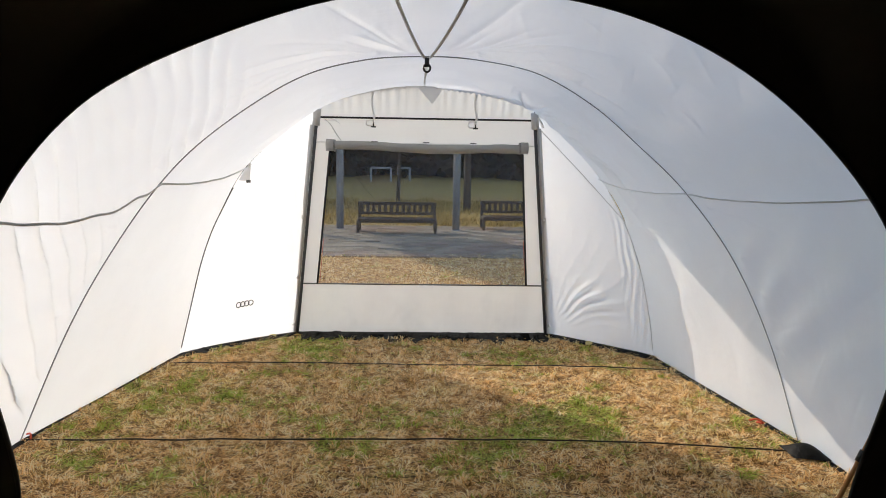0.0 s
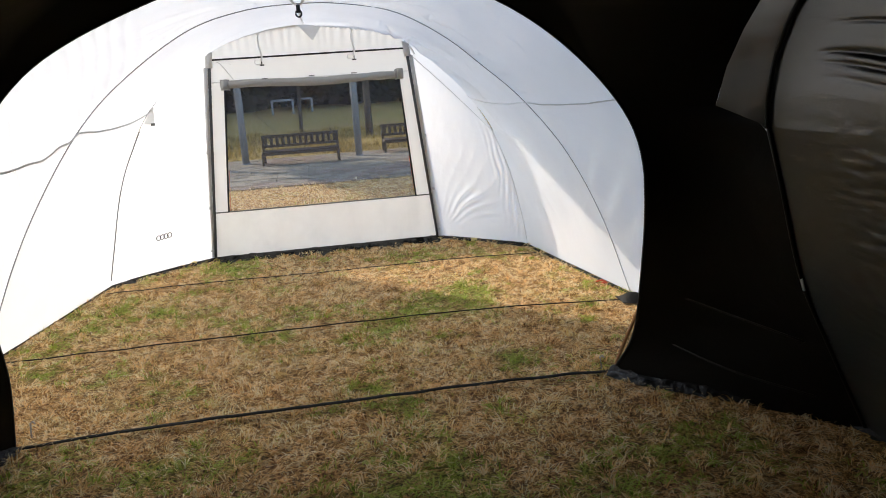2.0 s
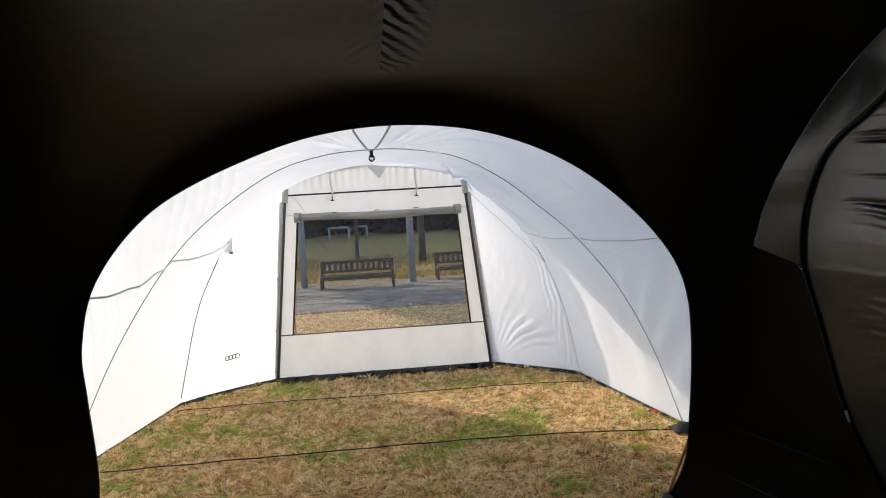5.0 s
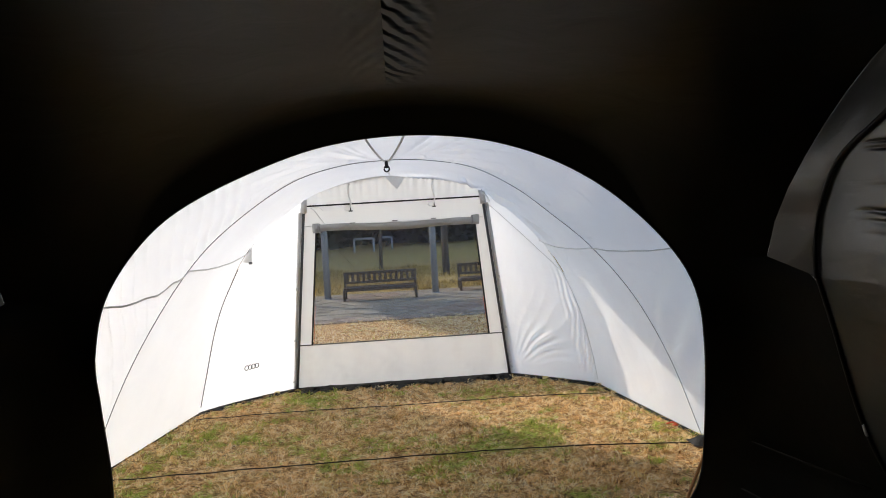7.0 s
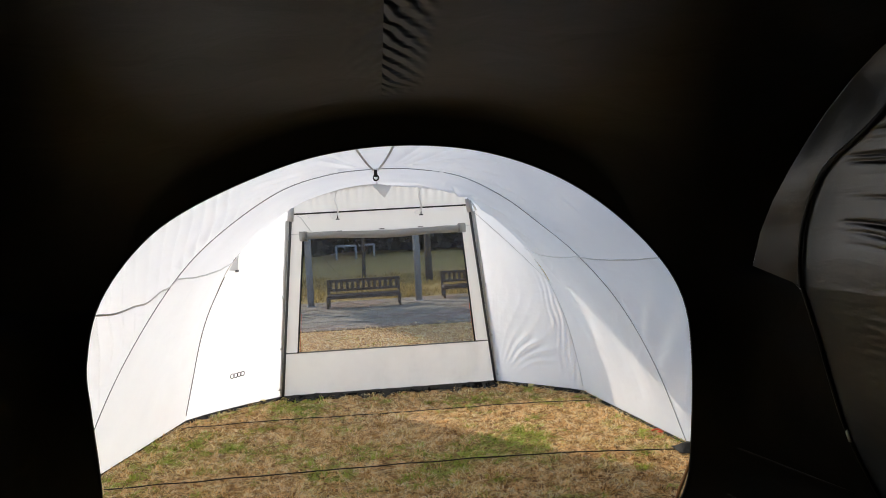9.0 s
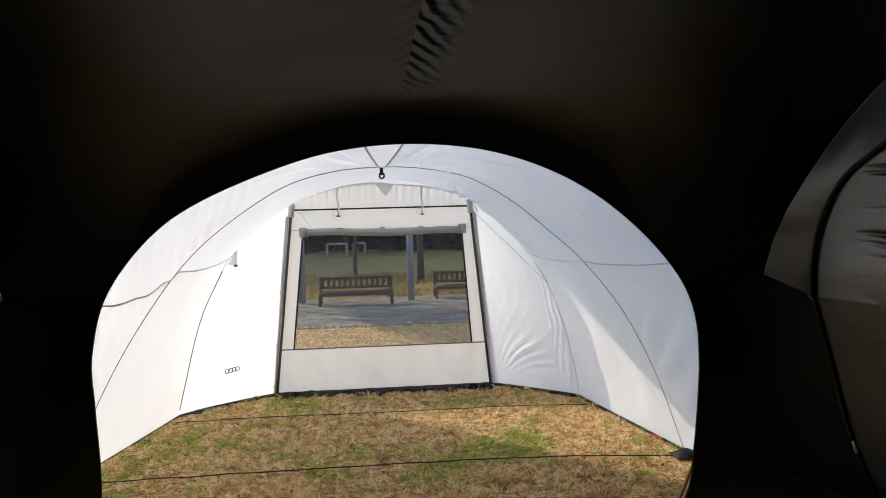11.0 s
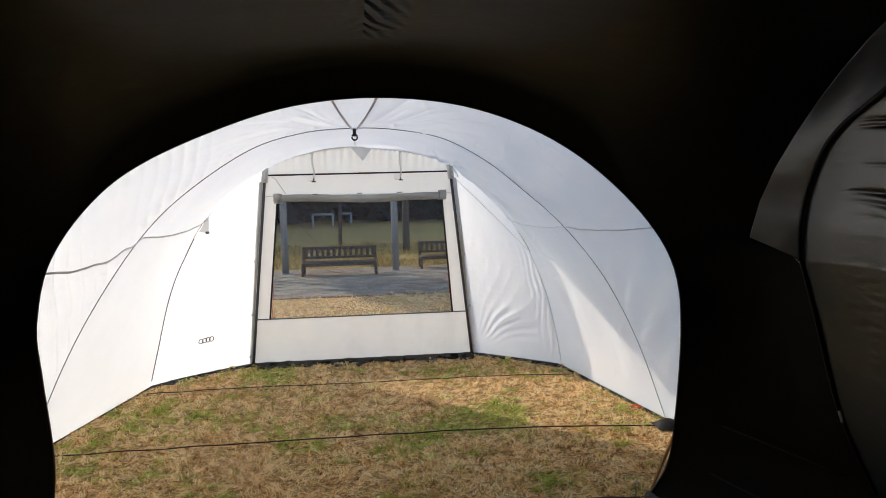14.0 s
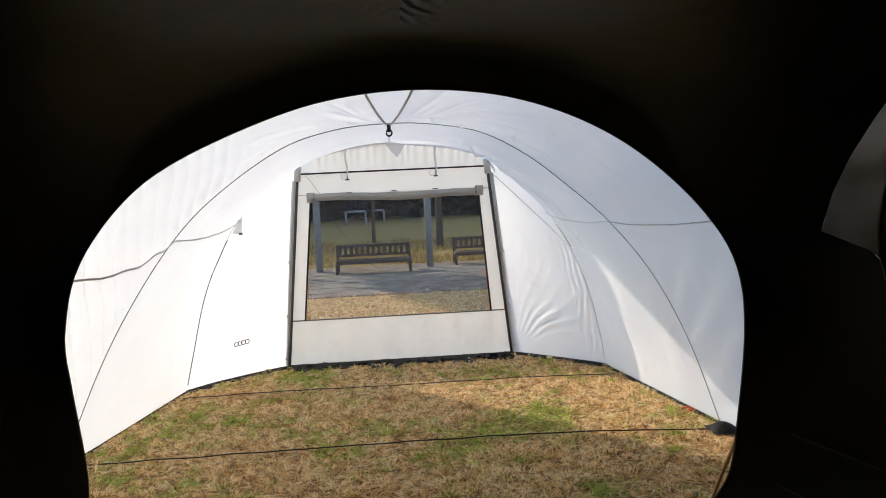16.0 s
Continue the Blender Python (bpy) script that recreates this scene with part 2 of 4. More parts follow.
def turf(name, blades):
    m, n, l, out = blank(name)
    v = coords(n, l)
    p = n.new("ShaderNodeBsdfPrincipled")
    tufts = n.new("ShaderNodeAttribute")
    tufts.attribute_name = "green"
    green = tufts.outputs["Fac"]
    if blades:
        geo = n.new("ShaderNodeNewGeometry")
        # tufts differ as much as the blades in them
        tuft = n.new("ShaderNodeMapRange")
        l.new(noise_tex(n, l, v, 15, 8, 0.78, 0.6), tuft.inputs["Value"])
        for k, val in (("From Min", 0.36), ("From Max", 0.58), ("To Min", -0.36), ("To Max", 0.52)):
            tuft.inputs[k].default_value = val
        both = n.new("ShaderNodeMath")
        both.operation = "MULTIPLY_ADD"
        both.use_clamp = True
        l.new(geo.outputs["Random Per Island"], both.inputs[0])
        both.inputs[1].default_value = 0.85
        l.new(tuft.outputs["Result"], both.inputs[2])
        r = both.outputs[0]
        straw = ramp(n, l, r, [(0.0, (0.10, 0.055, 0.022)), (0.15, (0.46, 0.26, 0.095)), (0.34, (0.94, 0.635, 0.28)), (0.6, (0.985, 0.78, 0.44)), (1.0, (0.99, 0.91, 0.68))])
        lush = ramp(n, l, r, [(0.0, (0.06, 0.13, 0.010)), (0.4, (0.28, 0.42, 0.04)), (1.0, (0.46, 0.60, 0.07))])
    else:
        f = noise_tex(n, l, v, 48, 8, 0.8, 0.8)
        straw = ramp(n, l, f, [(0.38, (0.025, 0.015, 0.008)), (0.47, (0.24, 0.14, 0.06)), (0.56, (0.74, 0.47, 0.21)), (0.66, (0.95, 0.70, 0.38))])
        lush = ramp(n, l, f, [(0.41, (0.025, 0.04, 0.006)), (0.56, (0.36, 0.48, 0.06))])
        l.new(bump(n, l, f, 0.9, 0.02), p.inputs["Normal"])
    mx = n.new("ShaderNodeMix")
    mx.data_type = "RGBA"
    l.new(green, mx.inputs["Factor"])
    # red-brown dead patches and paler ones
    patch = ramp(n, l, noise_tex(n, l, v, 3.6, 7, 0.72, 0.4), [(0.34, (0.62, 0.53, 0.38)), (0.43, (0.99, 0.89, 0.76)), (0.54, (1.0, 0.98, 0.92)), (0.64, (0.95, 0.95, 0.74))])
    tint = n.new("ShaderNodeMix")
    tint.data_type = "RGBA"
    tint.blend_type = "MULTIPLY"
    tint.inputs["Factor"].default_value = 1.0
    l.new(straw, tint.inputs["A"])
    l.new(patch, tint.inputs["B"])
    l.new(tint.outputs["Result"], mx.inputs["A"])
    l.new(lush, mx.inputs["B"])
    l.new(mx.outputs["Result"], p.inputs["Base Color"])
    p.inputs["Roughness"].default_value = 0.8
    p.inputs["Specular IOR Level"].default_value = 0.2
    if blades:
        tl = n.new("ShaderNodeBsdfTranslucent")
        l.new(mx.outputs["Result"], tl.inputs["Color"])
        ms = n.new("ShaderNodeMixShader")
        ms.inputs[0].default_value = 0.38
        l.new(p.outputs[0], ms.inputs[1])
        l.new(tl.outputs[0], ms.inputs[2])
        l.new(ms.outputs[0], out.inputs["Surface"])
    else:
        l.new(p.outputs[0], out.inputs["Surface"])
    return m


M_GROUND = turf("dry_turf", False)
M_BLADE = turf("turf_blades", True)


def film_material():
    m, n, l, out = blank("clear_tinted_film")
    tr = n.new("ShaderNodeBsdfTransparent")
    tr.inputs["Color"].default_value = (0.57, 0.555, 0.55, 1)
    gl = n.new("ShaderNodeBsdfGlossy")
    gl.inputs["Roughness"].default_value = 0.12
    df = n.new("ShaderNodeBsdfDiffuse")
    df.inputs["Color"].default_value = (0.30, 0.35, 0.48, 1)
    v = coords(n, l)
    nb = bump(n, l, noise_tex(n, l, v, 3.0, 3), 0.3, 0.02)
    l.new(nb, gl.inputs["Normal"])
    a = n.new("ShaderNodeMixShader")
    a.inputs[0].default_value = 0.03
    l.new(tr.outputs[0], a.inputs[1])
    l.new(gl.outputs[0], a.inputs[2])
    b = n.new("ShaderNodeMixShader")
    b.inputs[0].default_value = 0.16
    l.new(a.outputs[0], b.inputs[1])
    l.new(df.outputs[0], b.inputs[2])
    l.new(b.outputs[0], out.inputs["Surface"])
    return m


M_FILM = film_material()


# ---- mesh helpers ----
def empty(name, at=(0, 0, 0)):
    ob = new(name)
    ob.empty_display_size = 0.1
    ob.location = at
    return ob


def place(name, mesh, material, parent=None, label="", smooth=True):
    mesh.materials.append(material)
    if smooth:
        for f in mesh.polygons:
            f.use_smooth = True
    ob = new(name, mesh)
    if parent is not None:
        ob.parent = parent
        at = parent.matrix_basis.translation.copy()
        up = parent.parent
        while up is not None:
            at += up.matrix_basis.translation
            up = up.parent
        ob.location = -at
    if label:
        tagged(ob, label)
    return ob


def part(name, bm, material, parent=None, label="", smooth=True):
    mesh = bpy.data.meshes.new(name)
    bm.to_mesh(mesh)
    bm.free()
    return place(name, mesh, material, parent, label, smooth)


def sheet(name, rows, material, parent=None, label=""):
    """A cloth surface through rows of points."""
    rows = [[tuple(p) for p in r] for r in rows]
    w = len(rows[0])
    verts = [p for r in rows for p in r]
    faces = [(i * w + j, i * w + j + 1, (i + 1) * w + j + 1, (i + 1) * w + j) for i in range(len(rows) - 1) for j in range(w - 1)]
    mesh = bpy.data.meshes.new(name)
    mesh.from_pydata(verts, [], faces)
    return place(name, mesh, material, parent, label)


def spline(points, count):
    """count points evenly along a smooth curve through the given ones."""
    p = [Vector(q) for q in points]
    p = [p[0] * 2 - p[1]] + p + [p[-1] * 2 - p[-2]]
    fine = []
    for i in range(1, len(p) - 2):
        a, b, c, d = p[i - 1 : i + 3]
        for k in range(24):
            t = k / 24
            fine.append(0.5 * (2 * b + (c - a) * t + (2 * a - 5 * b + 4 * c - d) * t * t + (3 * b - a - 3 * c + d) * t ** 3))
    fine.append(p[-2])
    run = [0.0]
    for a, b in zip(fine, fine[1:]):
        run.append(run[-1] + (b - a).length)
    out, j = [], 0
    for k in range(count):
        s = run[-1] * k / (count - 1)
        while j < len(run) - 2 and run[j + 1] < s:
            j += 1
        f = (s - run[j]) / max(run[j + 1] - run[j], 1e-9)
        out.append(fine[j].lerp(fine[j + 1], min(max(f, 0), 1)))
    return out


def tube(bm, points, radius, sides=8, radius_end=None):
    """A round bar along points, added to bm."""
    pts = [Vector(p) for p in points]
    rings = []
    for i, p in enumerate(pts):
        d = (pts[min(i + 1, len(pts) - 1)] - pts[max(i - 1, 0)]).normalized()
        side = d.cross(Vector((0, 0, 1)))
        if side.length < 0.05:
            side = d.cross(Vector((1, 0, 0)))
        side.normalize()
        up = side.cross(d)
        r = radius if radius_end is None else radius + (radius_end - radius) * i / (len(pts) - 1)
        rings.append([bm.verts.new(p + (side * math.cos(a) + up * math.sin(a)) * r) for a in [2 * math.pi * k / sides for k in range(sides)]])
    for a, b in zip(rings, rings[1:]):
        for k in range(sides):
            bm.faces.new((a[k], a[(k + 1) % sides], b[(k + 1) % sides], b[k]))
    bm.faces.new(rings[0][::-1])
    bm.faces.new(rings[-1])
    return bm


def bar(points, radius, sides=8, radius_end=None):
    return tube(bmesh.new(), points, radius, sides, radius_end)


def band(points, normals, width, thick):
    """A flat tape along points, lying on a surface with the given normals."""
    bm = bmesh.new()
    pts = [Vector(p) for p in points]
    rings = []
    for i, p in enumerate(pts):
        d = (pts[min(i + 1, len(pts) - 1)] - pts[max(i - 1, 0)]).normalized()
        nn = Vector(normals[i] if isinstance(normals, list) else normals).normalized()
        s = d.cross(nn).normalized() * width / 2
        rings.append([bm.verts.new(q) for q in (p - s, p + s, p + s + nn * thick, p - s + nn * thick)])
    for a, b in zip(rings, rings[1:]):
        for k in range(4):
            bm.faces.new((a[k], a[(k + 1) % 4], b[(k + 1) % 4], b[k]))
    bm.faces.new(rings[0][::-1])
    bm.faces.new(rings[-1])
    return bm


def block(size, at=(0, 0, 0), bevel=0.0, turn=(0, 0, 0)):
    bm = bmesh.new()
    bmesh.ops.create_cube(bm, size=1)
    bmesh.ops.scale(bm, vec=size, verts=bm.verts)
    if bevel:
        bmesh.ops.bevel(bm, geom=bm.edges[:], offset=bevel, segments=2, affect="EDGES", profile=0.5)
    bmesh.ops.transform(bm, matrix=pose(*at, *turn), verts=bm.verts)
    return bm


def rumple(p, scale, seed):
    return noise.noise(Vector((p[0] * scale[0] + seed, p[1] * scale[1], p[2] * scale[2])))


# ---- ground ----
def lie(y):
    """The ground's height: level in the tent, a little lower towards the paving."""
    s = min(max((y - 4.5) / 4.5, 0), 1)
    return -0.07 * s * s * (3 - 2 * s)


GREEN = [(p, q, 0.11) for p, q in ((-0.01, 1.69), (-0.21, 1.79), (-0.32, 2.28), (0.55, 2.22), (0.64, 1.47), (0.9, 1.46), (-0.56, 1.52), (-0.43, 1.28), (-0.31, 0.95), (0.24, 1.16),
         (0.35, 1.47), (0.92, 1.21), (0.64, 1.04), (1.12, 2.27), (-1.52, 1.97), (-1.44, 2.4), (-1.2, 2.08), (-1.24, 1.61), (-0.25, 1.81), (-1.07, 2.51), (0.09, -0.29), (0.18, -0.52), (-0.87, -0.17), (0.71, 0.0), (0.97, 0.52))] + [(0.63, 1.76, 0.2), (-0.75, 3.07, 0.2), (0.75, 3.03, 0.2), (-0.64, -0.22, 0.2), (-1.25, 0.0, 0.2), (-0.16, -0.49, 0.2), (0.42, -0.56, 0.2), (0.96, -0.67, 0.2), (1.24, -0.77, 0.2), (1.5, -0.56, 0.15)]


def greenness(x, y):
    g = 0.55 * (noise.noise(Vector((x * 1.6, y * 1.6, 3.1))) + 0.9 * noise.noise(Vector((x * 8.5, y * 8.5, 8.0)))) - 0.07
    for a, b, r in GREEN:
        d = ((x - a) ** 2 + (y - b) ** 2) / (r * r)
        if d < 4:
            g += 0.8 * math.exp(-d) * max(0.0, 0.4 + 2.2 * noise.noise(Vector((x * 24, y * 24, 1.0))))
    return min(max(g, 0.0), 1.0)


def ground():
    xs = [-900, -200, -60, -25, -12, -6, -4] + [-3 + 0.1 * i for i in range(61)] + [4, 6, 12, 25, 60, 200, 900]
    ys = [-900, -200, -60, -20, -8] + [-5 + 0.1 * i for i in range(141)] + [10, 12, 14, 17, 20, 24, 30, 40, 60, 100, 200, 900, 2500]
    rows = [[(x, y, lie(y)) for x in xs] for y in ys]
    ob = sheet("ground", rows, M_GROUND)
    at = ob.data.attributes.new("green", "FLOAT", "POINT")
    at.data.foreach_set("value", [greenness(x, y) * (1 if y < 3.7 else 0.2) if -6 < y < 9 else 0.22 + 0.3 * noise.noise(Vector((x * 0.3, y * 0.3, 0))) for y in ys for x in xs])
    return tagged(ob, "dry straw-coloured lawn with green tufts", "lawn", kind="structure")


ground()


def turf_blades(name, count, x0, x1, y0, y1, tall, wide, seed, lush=1.0):
    rng = np.random.default_rng(seed)
    x = rng.uniform(x0, x1, count)
    y = rng.uniform(y0, y1, count)
    keep = np.abs(x) < 2.02 if y0 < 3 else np.ones(count, bool)
    keep &= (y < 3.42) | (np.abs(x) > 1.0) | (y0 > 3)
    keep &= np.array([0.7 * noise.noise(Vector((p * 17, q * 17, 2.0))) + 0.7 * noise.noise(Vector((p * 41, q * 41, 6.0))) for p, q in zip(x, y)]) > rng.uniform(-0.12, 0.10, count)
    x, y = x[keep], y[keep]
    count = len(x)
    a = np.array([7.0 * noise.noise(Vector((p * 11, q * 11, 9.0))) for p, q in zip(x, y)]) + rng.normal(0, 0.9, count)
    clump = np.array([noise.noise(Vector((p * 9, q * 9, 4.0))) + 0.6 * noise.noise(Vector((p * 26, q * 26, 7.0))) for p, q in zip(x, y)])
    h = tall * rng.uniform(0.2, 1.0, count) ** 1.3 * np.clip(0.7 + 1.3 * clump, 0.1, 1.8)
    lean = rng.uniform(0.4, 2.4, count) * tall
    g = np.array([greenness(p, q) for p, q in zip(x, y)])
    green = (rng.uniform(0, 1, count) < g * 3.4 * lush).astype(float) * rng.uniform(0.6, 1.0, count)
    z0 = np.array([lie(q) for q in y])
    dx, dy = np.cos(a), np.sin(a)
    w = wide * rng.uniform(0.6, 1.4, count)
    b1 = np.stack([x - dy * w, y + dx * w, z0 - 0.002], 1)
    b2 = np.stack([x + dy * w, y - dx * w, z0 - 0.002], 1)
    m1 = np.stack([x + dx * lean * 0.4 - dy * w * 0.8, y + dy * lean * 0.4 + dx * w * 0.8, z0 + h * 0.75], 1)
    m2 = np.stack([x + dx * lean * 0.4 + dy * w * 0.8, y + dy * lean * 0.4 - dx * w * 0.8, z0 + h * 0.75], 1)
    tip = np.stack([x + dx * lean, y + dy * lean, z0 + h * rng.uniform(0.5, 1.05, count)], 1)
    verts = np.stack([b1, b2, m2, m1, tip], 1).reshape(-1, 3)
    k = np.arange(count) * 5
    quads = np.stack([k, k + 1, k + 2, k + 3], 1)
    tris = np.stack([k + 3, k + 2, k + 4], 1)
    mesh = bpy.data.meshes.new(name)
    mesh.from_pydata(verts.tolist(), [], quads.tolist() + tris.tolist())
    at = mesh.attributes.new("green", "FLOAT", "POINT")
    at.data.foreach_set("value", np.repeat(green, 5))
    return tagged(place(name, mesh, M_BLADE, smooth=False), "short dry lawn grass with green tufts", "grass", kind="stuff")


turf_blades("grass", 330000, -2.05, 2.05, -2.2, 3.55, 0.030, 0.0024, 1)
turf_blades("grass", 110000, -2.6, 2.6, 3.75, 8.05, 0.03, 0.004, 2, 0.2)
turf_blades("grass", 5000, -2.6, 2.6, 8.0, 8.4, 0.045, 0.004, 3, 0.2)

# ---- tent shapes ----
Y_OPEN, Y_POLE, Y_FRONT = 0.22, 1.38, 2.95
LEAN = 0.36  # how far the front leans inwards, per metre of height
N_ARC = 600


def front_at(x, z, off=0.0):
    """A point on the leaning front, off metres to the inside."""
    return Vector((x, 3.6 - LEAN * z - off * 0.941, z - off * 0.339))


FRONT_IN = Vector((0, -0.941, -0.339))


def arch(y, left, right, top, count=N_ARC):
    """An arch at y: (x, z) from the left foot up, the crown, and down to the right foot."""
    pts = [(x, y, z) for x, z in left] + [(x, y, z) for x, z in top] + [(x, y, z) for x, z in right[::-1]]
    return spline(pts, count)


FRONT_L = [(-1.735, 0.0), (-1.66, 0.30), (-1.55, 0.72), (-1.42, 1.03), (-1.20, 1.38), (-0.755, 1.735)]
FRONT_R = [(1.685, 0.0), (1.635, 0.31), (1.53, 0.72), (1.35, 1.12), (1.09, 1.46), (0.745, 1.75)]
ARC_F = arch(Y_FRONT, FRONT_L, FRONT_R, [(-0.4, 1.863), (0.03, 1.912), (0.37, 1.878)])
ARC_P = arch(Y_POLE, [(-2.04, 0.0), (-1.79, 0.55), (-1.565, 0.944), (-1.30, 1.31), (-1.036, 1.561), (-0.66, 1.805)],
             [(1.94, 0.0), (1.75, 0.527), (1.525, 0.962), (1.26, 1.298), (1.007, 1.529), (0.776, 1.714)],
             [(-0.34, 1.903), (-0.03, 1.928), (0.223, 1.915), (0.51, 1.856)])
ARC_R = arch(0.25, [(-2.12, 0.0), (-1.95, 0.6), (-1.72, 1.1), (-1.50, 1.45), (-1.15, 1.80), (-0.6, 2.08)],
             [(2.06, 0.0), (1.93, 0.6), (1.73, 1.1), (1.50, 1.45), (1.15, 1.80), (0.6, 2.08)], [(0.0, 2.17)])
ARC_B = arch(-0.75, [(-2.25, 0.0), (-2.13, 0.65), (-2.0, 1.2), (-1.93, 1.7), (-1.6, 2.17), (-0.8, 2.43)],
             [(2.25, 0.0), (2.13, 0.65), (2.0, 1.2), (1.93, 1.7), (1.6, 2.17), (0.8, 2.43)], [(0.0, 2.49)])
ARC_E = [Vector((p.x * 1.02, -4.5, p.z)) for p in ARC_B]

tent = tagged(empty("tunnel_tent", (0, 1.4, 0)), "white tunnel tent with a clear front window and black inner coating", "tent")


def crease_set(seed, count, s0, s1, y0, y1, slant):
    """Short crisp creases: place along the arch, depth, direction, length, width, height."""
    rng = random.Random(seed)
    made = []
    for k in range(count):
        ang = slant + rng.gauss(0, 0.45)
        made.append((rng.uniform(s0, s1), rng.uniform(y0, y1), math.cos(ang), math.sin(ang), rng.uniform(0.08, 0.22), rng.uniform(0.008, 0.012), rng.choice((-1, 1)) * rng.uniform(0.002, 0.006)))
    return made


def fan(seed, s, y, a0, a1, count, long_min, long_max, width, height, gap=0.04):
    """Sharp folds that run out from one gathered point of the cloth."""
    rng = random.Random(seed)
    made = []
    for k in range(count):
        ang = a0 + (a1 - a0) * (k + rng.uniform(0.15, 0.85)) / count
        half = rng.uniform(long_min, long_max) / 2
        off = gap + half + rng.uniform(0, 0.08)
        made.append((s + math.cos(ang) * off, y + math.sin(ang) * off, math.cos(ang), math.sin(ang), half, width * rng.uniform(0.7, 1.4), height * rng.choice((-1, 1, 1)) * rng.uniform(0.5, 1.2)))
    return made


def arc_place(arc, x):
    """How far along the arch its upper part stands at x."""
    return min((j for j in range(len(arc)) if arc[j].z > 1.2), key=lambda j: abs(arc[j].x - x)) * 5.2 / N_ARC


S_HOOK, S_CAP_R, S_CAP_L = arc_place(ARC_P, -0.03), arc_place(ARC_F, 0.75), arc_place(ARC_F, -0.755)
SEAM_PUCKERS = [q for k in range(30) for q in fan(300 + k, 0.5 + 0.145 * k, Y_POLE, -1.9, -1.2, 1, 0.05, 0.14, 0.008, 0.010, 0.005)]
CREASES = {
    1.0: crease_set(3, 16, 0.6, 4.8, 1.45, 2.9, 1.2)
    + fan(11, S_CAP_R, Y_FRONT - 0.02, -2.9, -0.35, 13, 0.35, 0.95, 0.018, 0.045)
    + fan(12, S_CAP_L, Y_FRONT - 0.02, -2.6, -0.5, 7, 0.25, 0.6, 0.012, 0.008)
    + crease_set(31, 26, 3.1, 4.4, 1.5, 2.5, 1.3),
    5.0: crease_set(4, 14, 2.7, 4.9, 0.35, 1.32, 0.9)
    + fan(13, S_HOOK - 0.03, Y_POLE, -3.05, -1.85, 13, 0.35, 0.95, 0.012, 0.013)
    + fan(14, S_HOOK + 0.03, Y_POLE, -1.3, -0.15, 11, 0.4, 1.0, 0.014, 0.017)
    + crease_set(6, 12, 2.8, 3.9, 0.7, 1.34, 1.1)
    + SEAM_PUCKERS,
}


def creased(near, arc_len, y):
    total = 0.0
    for s, q, dx, dy, length, width, height in near:
        u, v = arc_len - s, y - q
        along = u * dx + v * dy
        if abs(along) < length:
            across = abs(v * dx - u * dy)
            if across < 4 * width:
                total += height * (1 - (along / length) ** 2) * math.exp(-across / width)
    return total


def ruled(a, b, steps, sag=0.0, wr=0.0, scale=(3, 3, 3), seed=0.0, hang=0.0):
    """Rows from arch a to arch b, sagging inwards between them, with creases."""
    rows = []
    for i in range(steps + 1):
        f = i / steps
        row = []
        y_row = a[0].y + (b[0].y - a[0].y) * f
        near = [q for q in CREASES.get(seed, ()) if abs(q[1] - y_row) < q[4] * abs(q[3]) + 0.08]
        for j, (p, q) in enumerate(zip(a, b)):
            c = p.lerp(q, f)
            inward = Vector((-c.x, 0, 0.55 - c.z))
            if inward.length > 1e-6:
                inward.normalize()
            s = 4 * f * (1 - f)
            lift = min(1.0, c.z * 3)
            c = c + inward * (sag * s * lift + wr * rumple(c, scale, seed) * min(1.0, 5 * f * (1 - f) * 2) * lift)
            if hang:
                # folds that hang down the side cloth
                if c.x < 0:
                    way = c.y + 2.7 * c.x + 0.10 * rumple(c, (2.5, 2.5, 2.5), 3)
                    wave_at, power = 1 - 2 * abs(math.sin(way * 14 + 2.0 * rumple(c, (1.2, 1.2, 0.6), 9))) ** 0.75, 1.3
                    power *= min(1.0, max(0.0, -0.75 - c.x) * 3)
                else:
                    way = c.y + 1.2 * c.z + 0.15 * rumple(c, (2, 2, 2), 3)
                    wave_at, power = math.sin(way * 21), 0.45 * min(1.0, max(0.0, 1.35 - c.z) * 2.5)
                deep = hang * power * min(1.0, 3 * s) * lift * max(0.1, 0.5 + 0.9 * rumple(c, (2, 2, 1), 8))
                c = c + inward * deep * wave_at
            if wr:
                seam = abs(c.y - Y_POLE)
                c = c + inward * creased(near, j * 5.2 / N_ARC, y_row) * lift * min(1, 0.1 + seam * 14)
                arc_len = j * 5.2 / N_ARC
                c = c + inward * 0.005 * math.exp(-seam / 0.10) * min(1, seam * 25) * math.sin(arc_len * 48 + 4 * rumple(c, (3, 3, 3), 17)) * max(0, 0.3 + rumple(c, (2, 0, 2), 12))
                for sx in (-0.75, 0.75):
                    gx, gy = c.x - sx, Y_FRONT + 0.05 - c.y
                    away_from = math.hypot(gx, gy)
                    if c.z > 1.0 and away_from < 1.6 and gy > 0:
                        turn_at = math.atan2(gx, gy)
                        c = c + inward * (0.020 if sx > 0 else 0.008) * min(1, away_from * 5) * math.exp(-away_from / 0.6) * (1 - 2 * abs(math.sin(turn_at * 7 + 1.5 * rumple(c, (2, 2, 2), 19))))
            ridge = abs(rumple(c, (3.1, 3.1, 3.1), seed + 30)) - 0.25
            c = c + inward * (wr * 0.5 * ridge * min(1.0, 8 * f * (1 - f)) * lift)
            row.append(c)
        rows.append(row)
    return rows


